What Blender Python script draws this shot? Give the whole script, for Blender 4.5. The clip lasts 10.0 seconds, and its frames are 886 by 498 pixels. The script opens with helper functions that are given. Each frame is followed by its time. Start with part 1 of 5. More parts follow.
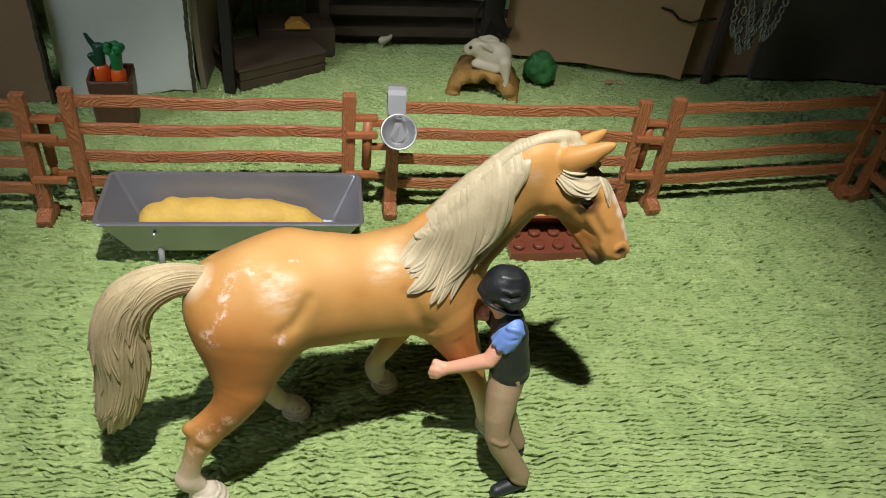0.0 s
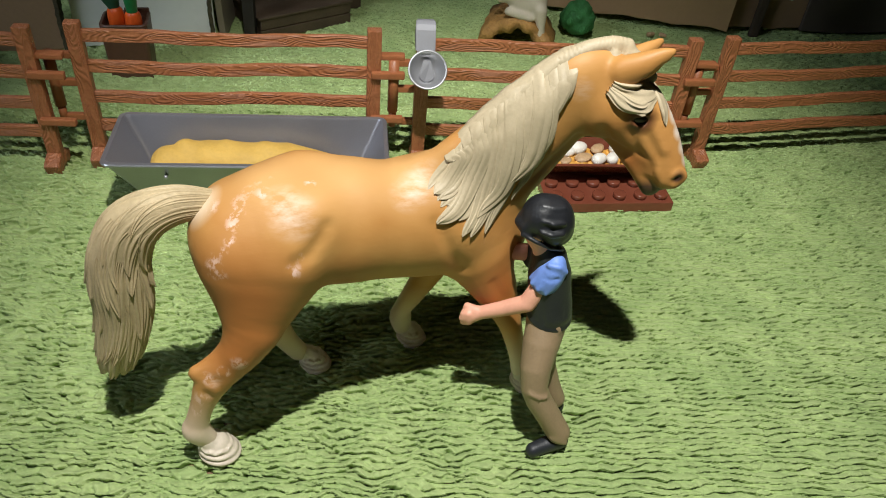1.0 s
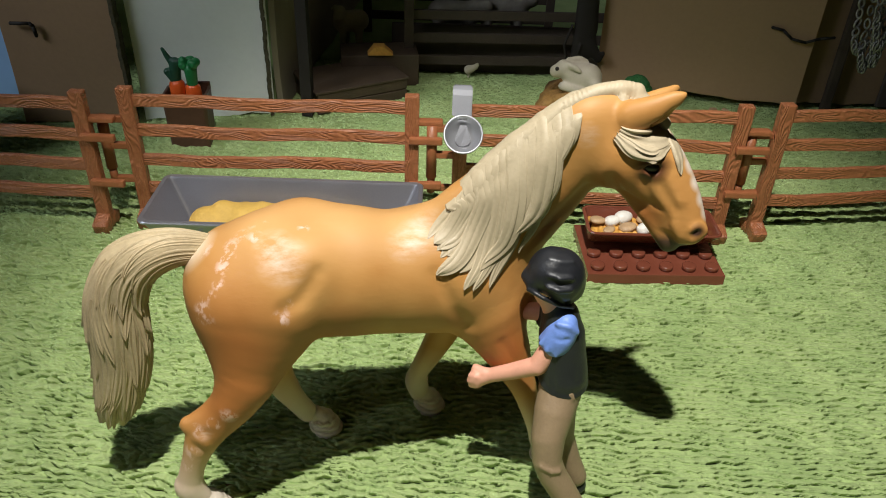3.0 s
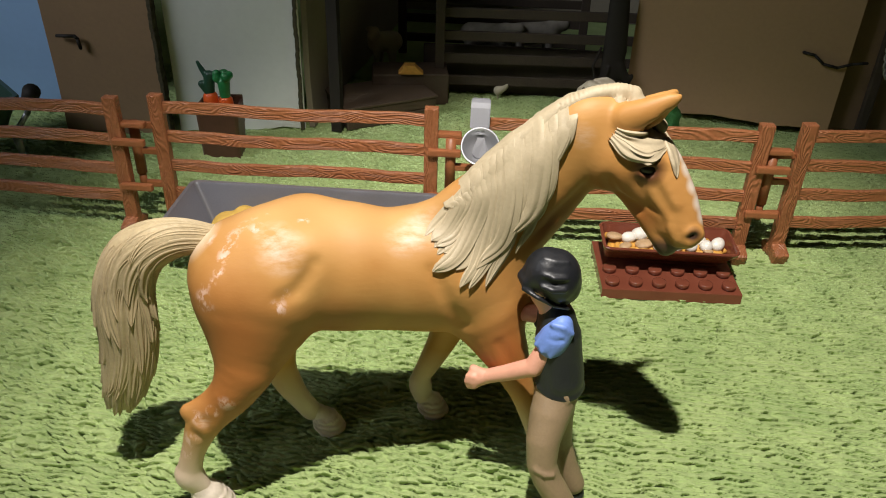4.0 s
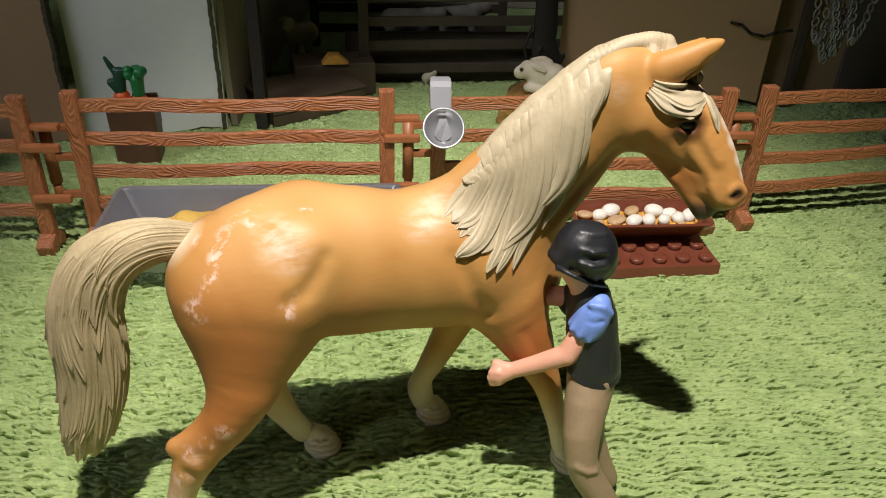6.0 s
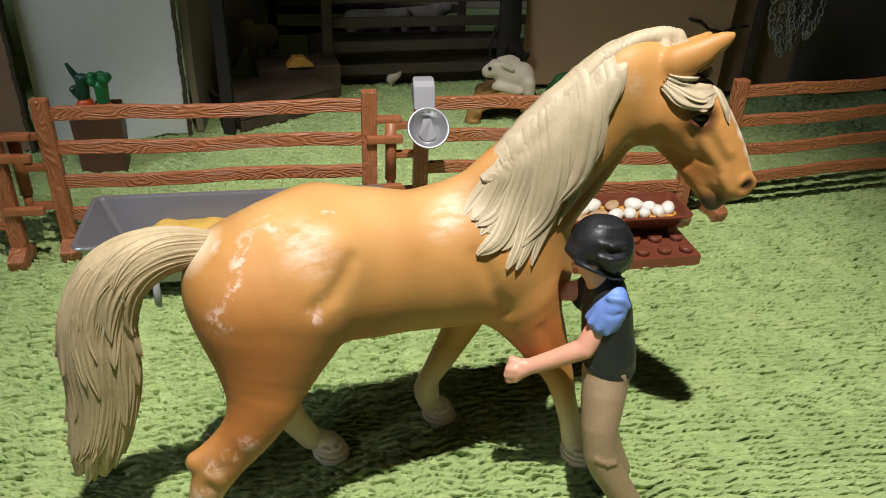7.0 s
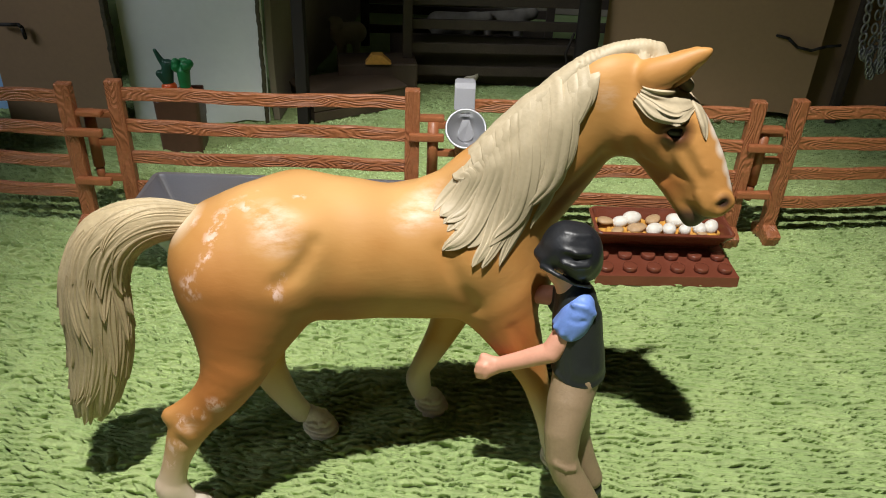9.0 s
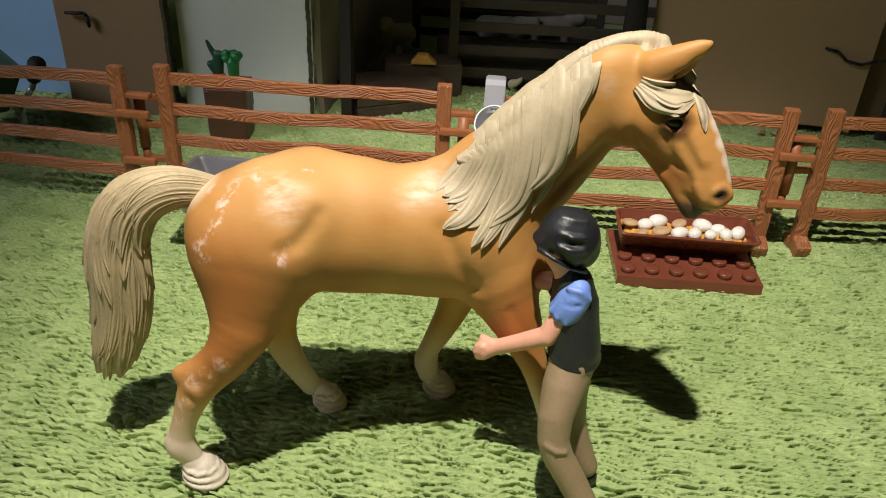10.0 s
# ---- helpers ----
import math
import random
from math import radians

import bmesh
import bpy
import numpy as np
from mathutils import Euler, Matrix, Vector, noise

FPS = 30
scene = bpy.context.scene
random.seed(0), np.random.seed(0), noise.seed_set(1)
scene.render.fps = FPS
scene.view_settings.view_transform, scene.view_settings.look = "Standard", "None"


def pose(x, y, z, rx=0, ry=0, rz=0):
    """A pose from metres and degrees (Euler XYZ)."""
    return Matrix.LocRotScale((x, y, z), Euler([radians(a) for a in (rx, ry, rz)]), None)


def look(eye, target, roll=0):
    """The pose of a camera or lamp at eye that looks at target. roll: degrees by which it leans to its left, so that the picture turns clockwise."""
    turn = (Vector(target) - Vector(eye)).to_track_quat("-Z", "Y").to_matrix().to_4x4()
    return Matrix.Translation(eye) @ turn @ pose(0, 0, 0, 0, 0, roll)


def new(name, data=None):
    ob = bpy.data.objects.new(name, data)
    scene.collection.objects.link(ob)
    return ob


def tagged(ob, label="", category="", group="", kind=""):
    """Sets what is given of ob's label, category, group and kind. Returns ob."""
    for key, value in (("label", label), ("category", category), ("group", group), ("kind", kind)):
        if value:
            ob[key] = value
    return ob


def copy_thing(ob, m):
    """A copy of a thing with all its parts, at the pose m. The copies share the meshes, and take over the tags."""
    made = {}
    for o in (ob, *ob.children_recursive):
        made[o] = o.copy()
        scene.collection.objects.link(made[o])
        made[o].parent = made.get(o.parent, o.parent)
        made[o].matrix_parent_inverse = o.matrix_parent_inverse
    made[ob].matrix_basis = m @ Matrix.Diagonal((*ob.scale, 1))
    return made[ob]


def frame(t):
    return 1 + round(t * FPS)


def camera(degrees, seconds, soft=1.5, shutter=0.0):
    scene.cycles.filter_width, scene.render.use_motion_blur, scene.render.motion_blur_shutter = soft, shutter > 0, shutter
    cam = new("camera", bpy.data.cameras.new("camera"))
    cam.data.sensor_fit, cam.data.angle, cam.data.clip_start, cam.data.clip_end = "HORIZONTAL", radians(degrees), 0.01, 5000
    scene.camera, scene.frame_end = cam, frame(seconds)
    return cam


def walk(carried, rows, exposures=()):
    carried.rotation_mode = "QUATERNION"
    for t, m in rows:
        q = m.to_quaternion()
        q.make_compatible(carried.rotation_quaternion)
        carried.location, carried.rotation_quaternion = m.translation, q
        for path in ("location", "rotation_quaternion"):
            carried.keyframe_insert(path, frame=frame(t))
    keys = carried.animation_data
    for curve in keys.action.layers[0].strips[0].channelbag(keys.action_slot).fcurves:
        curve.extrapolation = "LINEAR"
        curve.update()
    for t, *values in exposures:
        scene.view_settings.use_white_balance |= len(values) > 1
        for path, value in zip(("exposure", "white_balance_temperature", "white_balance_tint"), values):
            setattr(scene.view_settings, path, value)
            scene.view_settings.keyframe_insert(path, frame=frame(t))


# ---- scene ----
cam = camera(58.99, 10.0, soft=1.0)
PATH = [
    (0, (-0.02870, 0.03971, 0.19348), (0.1838, 1.5777, -1.0672), 7.06),
    (0.5, (-0.02924, 0.04285, 0.18123), (0.1677, 1.5759, -1.0880), 6.98),
    (1, (-0.02749, 0.04658, 0.16999), (0.1177, 1.5680, -1.1200), 5.84),
    (1.5, (-0.02371, 0.04938, 0.16446), (0.0748, 1.5996, -1.0953), 4.18),
    (2, (-0.01792, 0.04927, 0.16299), (-0.0127, 1.6519, -1.0335), 1.53),
    (2.5, (-0.01352, 0.04849, 0.16108), (-0.0642, 1.6764, -0.9997), 1.50),
    (2.7, (-0.01166, 0.04867, 0.16072), (-0.0766, 1.6896, -0.9808), 1.76),
    (3.8, (0.00073, 0.04448, 0.15533), (-0.1804, 1.7248, -0.9141), 2.13),
    (4, (0.00205, 0.04346, 0.15517), (-0.2028, 1.7303, -0.8997), 1.78),
    (4.5, (0.00356, 0.04436, 0.15157), (-0.2201, 1.7360, -0.8917), 1.51),
    (5, (-0.00690, 0.05022, 0.14428), (-0.1318, 1.7466, -0.9077), 1.71),
    (5.5, (-0.01568, 0.05378, 0.14091), (-0.0622, 1.7471, -0.9224), 1.98),
    (5.7, (-0.01862, 0.05536, 0.14122), (-0.0193, 1.7586, -0.9072), 2.19),
    (6.8, (-0.03749, 0.05775, 0.13851), (0.1640, 1.7584, -0.8946), 1.93),
    (7, (-0.03838, 0.05802, 0.13948), (0.1747, 1.7581, -0.8922), 2.50),
    (7.5, (-0.03524, 0.05684, 0.13957), (0.1380, 1.7697, -0.8783), 2.48),
    (8, (-0.02936, 0.05535, 0.13947), (0.0714, 1.7694, -0.8862), 2.29),
    (8.5, (-0.02238, 0.05269, 0.13997), (-0.0070, 1.7609, -0.9002), 2.25),
    (9, (-0.01036, 0.05143, 0.14204), (-0.0923, 1.7610, -0.8928), 2.38),
    (9.5, (-0.00473, 0.04717, 0.13936), (-0.1686, 1.7591, -0.8817), 2.78),
    (10, (0.00169, 0.04491, 0.13976), (-0.2269, 1.7521, -0.8767), 2.86),
]
# the film camera's own brightness and white balance drift a little
TONE = [(0, 0.0, 6350, 7), (1, -0.06, 6350, 7), (2.5, -0.06, 6350, 7.5), (4, 0.04, 6700, 11), (5.5, 0.05, 6750, 12), (7, 0.05, 6500, 11), (9, 0.02, 6400, 9), (10, 0.02, 6850, 11)]
walk(cam, [(t, look(eye, target, roll)) for t, eye, target, roll in PATH], TONE)

# ---- light ----
world = bpy.data.worlds.new("room_air")
world.use_nodes = True
world.node_tree.nodes["Background"].inputs[0].default_value = (0.5, 0.6, 0.8, 1)
world.node_tree.nodes["Background"].inputs[1].default_value = 0.05
scene.world = world

lamp_data = bpy.data.lights.new("desk_lamp_bulb", "SPOT")
lamp_data.energy, lamp_data.color = 11.8, (1.0, 0.963, 0.91)
lamp_data.spot_size, lamp_data.spot_blend, lamp_data.shadow_soft_size = radians(52.0), 0.82, 0.005
lamp = new("desk_lamp_bulb", lamp_data)
lamp.matrix_world = look((-0.02, 0.079, 0.445), (0.006, 0.218, 0.0))

sky_data = bpy.data.lights.new("window_daylight", "AREA")
sky_data.shape, sky_data.size, sky_data.size_y = "RECTANGLE", 0.4, 0.4
sky_data.spread = radians(38)
sky_data.energy, sky_data.color = 0.30, (0.80, 0.88, 1.0)
sky_lamp = new("window_daylight", sky_data)
sky_lamp.matrix_world = look((-0.72, -0.12, 0.62), (-0.17, 0.47, 0.06))


# ---- materials ----
def material(name, colour, rough=0.5, metal=0.0, vary=0.12, scale=300.0, fine=1500.0, bump=0.15, depth=0.0004, coat=0.0, gloss_vary=0.1, second=None):
    """A painted or moulded surface: colour that varies at two scales, fine relief, uneven gloss."""
    m = bpy.data.materials.new(name)
    m.use_nodes = True
    n, l = m.node_tree.nodes, m.node_tree.links
    b = n["Principled BSDF"]
    at = n.new("ShaderNodeTexCoord")
    big, small = n.new("ShaderNodeTexNoise"), n.new("ShaderNodeTexNoise")
    big.inputs["Scale"].default_value, small.inputs["Scale"].default_value = scale, fine
    big.inputs["Detail"].default_value, small.inputs["Detail"].default_value = 4, 3
    for tex in (big, small):
        l.new(at.outputs["Object"], tex.inputs["Vector"])
    ramp = n.new("ShaderNodeValToRGB")
    dark = [c * (1 - vary) for c in colour]
    light = second or [min(1, c * (1 + vary)) for c in colour]
    ramp.color_ramp.elements[0].color, ramp.color_ramp.elements[1].color = (*dark, 1), (*light, 1)
    ramp.color_ramp.elements[0].position, ramp.color_ramp.elements[1].position = 0.3, 0.7
    mix = n.new("ShaderNodeMath")
    mix.operation = "MULTIPLY_ADD"
    l.new(small.outputs["Fac"], mix.inputs[0])
    mix.inputs[1].default_value = 0.35
    half = n.new("ShaderNodeMath")
    half.operation = "MULTIPLY"
    l.new(big.outputs["Fac"], half.inputs[0])
    half.inputs[1].default_value = 0.65
    l.new(half.outputs[0], mix.inputs[2])
    l.new(mix.outputs[0], ramp.inputs[0])
    l.new(ramp.outputs[0], b.inputs["Base Color"])
    gloss = n.new("ShaderNodeMapRange")
    gloss.inputs["To Min"].default_value, gloss.inputs["To Max"].default_value = max(0.02, rough - gloss_vary), min(1, rough + gloss_vary)
    l.new(big.outputs["Fac"], gloss.inputs["Value"])
    l.new(gloss.outputs[0], b.inputs["Roughness"])
    b.inputs["Metallic"].default_value, b.inputs["Coat Weight"].default_value = metal, coat
    if bump:
        bm = n.new("ShaderNodeBump")
        bm.inputs["Strength"].default_value, bm.inputs["Distance"].default_value = bump, depth
        l.new(small.outputs["Fac"], bm.inputs["Height"])
        l.new(bm.outputs[0], b.inputs["Normal"])
    return m


def wood_grain_material(name, colour, light, rough=0.42, along=(0.22, 1.0, 1.0)):
    """Moulded plastic boards with deep carved wavy grain, drawn out along one axis."""
    m = bpy.data.materials.new(name)
    m.use_nodes = True
    n, l = m.node_tree.nodes, m.node_tree.links
    b = n["Principled BSDF"]
    at, info, shift = n.new("ShaderNodeTexCoord"), n.new("ShaderNodeObjectInfo"), n.new("ShaderNodeVectorMath")
    shift.operation = "ADD"
    many = n.new("ShaderNodeVectorMath")
    many.operation = "SCALE"
    many.inputs["Scale"].default_value = 3.0
    l.new(info.outputs["Random"], many.inputs[0])
    l.new(at.outputs["Object"], shift.inputs[0])
    l.new(many.outputs[0], shift.inputs[1])
    stretch = n.new("ShaderNodeMapping")
    stretch.inputs["Scale"].default_value = along
    l.new(shift.outputs[0], stretch.inputs["Vector"])
    warp = n.new("ShaderNodeTexNoise")
    warp.inputs["Scale"].default_value, warp.inputs["Detail"].default_value = 210.0, 1.0
    l.new(stretch.outputs[0], warp.inputs["Vector"])
    rings = n.new("ShaderNodeMath")
    rings.operation = "MULTIPLY"
    rings.inputs[1].default_value = 105.0
    l.new(warp.outputs["Fac"], rings.inputs[0])
    wave = n.new("ShaderNodeMath")
    wave.operation = "SINE"
    l.new(rings.outputs[0], wave.inputs[0])
    grit = n.new("ShaderNodeTexNoise")
    grit.inputs["Scale"].default_value = 900.0
    l.new(at.outputs["Object"], grit.inputs["Vector"])
    ramp = n.new("ShaderNodeValToRGB")
    ramp.color_ramp.elements[0].color, ramp.color_ramp.elements[1].color = (*colour, 1), (*light, 1)
    ramp.color_ramp.elements[0].position, ramp.color_ramp.elements[1].position = 0.3, 0.75
    l.new(grit.outputs["Fac"], ramp.inputs[0])
    l.new(ramp.outputs[0], b.inputs["Base Color"])
    bm = n.new("ShaderNodeBump")
    bm.inputs["Strength"].default_value, bm.inputs["Distance"].default_value = 0.5, 0.00026
    l.new(wave.outputs[0], bm.inputs["Height"])
    l.new(bm.outputs[0], b.inputs["Normal"])
    b.inputs["Roughness"].default_value = rough
    return m


def horse_paint():
    """Tan airbrushed paint, cream socks, dark muzzle, rubbed whitish scuffs on croup and hock; highlights on back, hip
    and withers are painted in.
    """
    m = bpy.data.materials.new("tan_horse_paint")
    m.use_nodes = True
    n, l = m.node_tree.nodes, m.node_tree.links
    b = n["Principled BSDF"]
    at = n.new("ShaderNodeTexCoord")
    cut = n.new("ShaderNodeSeparateXYZ")
    l.new(at.outputs["Object"], cut.inputs[0])
    cloud = n.new("ShaderNodeTexNoise")
    cloud.inputs["Scale"].default_value, cloud.inputs["Detail"].default_value = 60, 3
    l.new(at.outputs["Object"], cloud.inputs["Vector"])
    coat = n.new("ShaderNodeValToRGB")
    coat.color_ramp.elements[0].color, coat.color_ramp.elements[1].color = (0.43, 0.192, 0.048, 1), (0.53, 0.276, 0.082, 1)
    coat.color_ramp.elements[0].position, coat.color_ramp.elements[1].position = 0.3, 0.7
    l.new(cloud.outputs["Fac"], coat.inputs[0])

    def near(centre, r0, r1):
        d = n.new("ShaderNodeVectorMath")
        d.operation = "DISTANCE"
        d.inputs[1].default_value = centre
        l.new(at.outputs["Object"], d.inputs[0])
        r = n.new("ShaderNodeMapRange")
        r.inputs["From Min"].default_value, r.inputs["From Max"].default_value = r0, r1
        r.inputs["To Min"].default_value, r.inputs["To Max"].default_value = 1.0, 0.0
        l.new(d.outputs["Value"], r.inputs["Value"])
        return r.outputs[0]

    def over(fac, under, colour):
        x = n.new("ShaderNodeMix")
        x.data_type = "RGBA"
        l.new(fac, x.inputs["Factor"])
        l.new(under, x.inputs["A"])
        x.inputs["B"].default_value = (*colour, 1)
        return x.outputs["Result"]

    def times(a, c):
        x = n.new("ShaderNodeMath")
        x.operation = "MULTIPLY"
        l.new(a, x.inputs[0])
        l.new(c, x.inputs[1])
        return x.outputs[0]

    sock = n.new("ShaderNodeMapRange")
    sock.inputs["From Min"].default_value, sock.inputs["From Max"].default_value = 0.027, 0.010
    l.new(cut.outputs["Z"], sock.inputs["Value"])
    colour = over(sock.outputs[0], coat.outputs[0], (0.64, 0.51, 0.40))
    colour = over(near((0.0502, -0.0110, 0.0682), 0.0028, 0.0054), colour, (0.075, 0.038, 0.022))
    colour = over(near((0.0540, -0.0100, 0.0700), 0.0020, 0.0042), colour, (0.085, 0.042, 0.024))
    colour = over(near((0.0541, -0.0140, 0.0748), 0.0010, 0.0020), colour, (0.05, 0.022, 0.012))
    colour = over(near((0.0440, -0.0092, 0.0872), 0.0022, 0.0042), colour, (0.12, 0.045, 0.016))
    # the lamp's broad highlight along the back, painted as a paler coat
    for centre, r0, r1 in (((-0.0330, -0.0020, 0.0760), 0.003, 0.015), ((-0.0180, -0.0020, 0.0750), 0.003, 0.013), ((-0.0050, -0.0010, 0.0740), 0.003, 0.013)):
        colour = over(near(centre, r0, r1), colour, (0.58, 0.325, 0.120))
    # redder brown on thigh, belly, chest, neck and cheek
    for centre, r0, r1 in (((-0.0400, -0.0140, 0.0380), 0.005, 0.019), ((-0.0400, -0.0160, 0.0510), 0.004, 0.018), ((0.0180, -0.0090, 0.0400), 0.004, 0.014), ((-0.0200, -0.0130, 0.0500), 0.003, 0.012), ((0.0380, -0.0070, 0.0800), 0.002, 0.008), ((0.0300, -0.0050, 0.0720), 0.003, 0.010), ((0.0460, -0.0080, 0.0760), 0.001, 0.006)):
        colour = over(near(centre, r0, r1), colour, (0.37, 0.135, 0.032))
    for centre in ((0.0512, -0.0060, 0.0890), (0.0524, -0.0076, 0.0862), (0.0536, -0.0092, 0.0832), (0.0550, -0.0104, 0.0800), (0.0562, -0.0112, 0.0775)):
        colour = over(near(centre, 0.0010, 0.0024), colour, (0.74, 0.62, 0.50))
    def patchy(scale, low, high, squeeze):
        """Broken, streaky wear and painted sheen: a noise drawn out one way and cut off sharply."""
        grain, draw, cut_off = n.new("ShaderNodeTexNoise"), n.new("ShaderNodeMapping"), n.new("ShaderNodeMapRange")
        draw.inputs["Scale"].default_value, draw.inputs["Rotation"].default_value = squeeze, (0, 0.6, 0)
        l.new(at.outputs["Object"], draw.inputs["Vector"])
        l.new(draw.outputs[0], grain.inputs["Vector"])
        grain.inputs["Scale"].default_value, grain.inputs["Detail"].default_value, grain.inputs["Roughness"].default_value = scale, 6, 0.65
        cut_off.inputs["From Min"].default_value, cut_off.inputs["From Max"].default_value = low, high
        l.new(grain.outputs["Fac"], cut_off.inputs["Value"])
        return cut_off.outputs[0]

    chipped, rub_and_sheen = patchy(560, 0.49, 0.58, (1, 1, 0.6)), patchy(340, 0.40, 0.86, (0.5, 1, 1.6))
    pale = (0.72, 0.50, 0.40)
    # chips in a broken line down the croup and on the leg
    for x, y, z, r in ((-33.0, -1.4, 75.2, 2.0), (-35.6, -2.0, 74.8, 2.4), (-35.0, -5.0, 72.9, 2.4), (-38.0, -3.6, 73.4, 2.6), (-40.0, -5.4, 71.8, 3.0), (-41.0, -7.4, 69.9, 3.2), (-41.6, -9.0, 68.3, 2.4), (-42.3, -11.0, 65.9, 2.0), (-43.6, -11.4, 63.6, 1.8), (-45.2, -11.2, 61.4, 2.8), (-46.0, -11.4, 59.4, 3.2), (-44.2, -12.4, 59.0, 2.4), (-45.6, -3.0, 69.4, 3.0),
                       (-25.2, -4.6, 74.2, 1.8), (-30.4, -15.6, 60.2, 2.8), (-28.8, -15.6, 63.0, 2.0), (-43.4, -16.0, 35.7, 3.0), (-47.0, -16.4, 33.0, 2.2), (-51.0, -16.0, 31.0, 2.4), (-52.6, -16.0, 24.0, 3.4), (-54.6, -16.4, 20.0, 3.0), (-40.4, -14.6, 51.0, 1.0)):
        colour = over(times(near((x / 1000, y / 1000, z / 1000), 0.0004, 0.82 * r / 1000), chipped), colour, pale)
    # broad places on the hip, the withers and the back: rubbed pale, with highlights painted in
    for x, y, z, r0, r1 in ((-29.4, -10.6, 70.4, 1.0, 6.0), (-31.4, -7.6, 72.4, 0.5, 4.6), (-1.0, -4.0, 72.0, 0.5, 6.0), (-4.4, -6.0, 70.4, 0.5, 5.0), (31.5, -3.6, 92.6, 0.5, 3.6), (-49.6, -16.4, 30.2, 0.4, 2.6)):
        colour = over(times(near((x / 1000, y / 1000, z / 1000), r0 / 1000, r1 / 1000), rub_and_sheen), colour, (0.80, 0.66, 0.56))
    colour = over(near((-0.0475, 0.0, 0.0672), 0.002, 0.006), colour, (0.72, 0.56, 0.38))
    l.new(colour, b.inputs["Base Color"])
    hair = n.new("ShaderNodeTexNoise")
    hair.inputs["Scale"].default_value, hair.inputs["Detail"].default_value = 1100, 2
    squash = n.new("ShaderNodeMapping")
    squash.inputs["Scale"].default_value = (0.35, 1, 1)
    l.new(at.outputs["Object"], squash.inputs["Vector"])
    l.new(squash.outputs[0], hair.inputs["Vector"])
    bm = n.new("ShaderNodeBump")
    bm.inputs["Strength"].default_value, bm.inputs["Distance"].default_value = 0.20, 0.0002
    l.new(hair.outputs["Fac"], bm.inputs["Height"])
    l.new(bm.outputs[0], b.inputs["Normal"])
    gl = n.new("ShaderNodeMapRange")
    gl.inputs["To Min"].default_value, gl.inputs["To Max"].default_value = 0.46, 0.62
    l.new(cloud.outputs["Fac"], gl.inputs["Value"])
    l.new(gl.outputs[0], b.inputs["Roughness"])
    b.inputs["Specular IOR Level"].default_value = 0.42
    return m


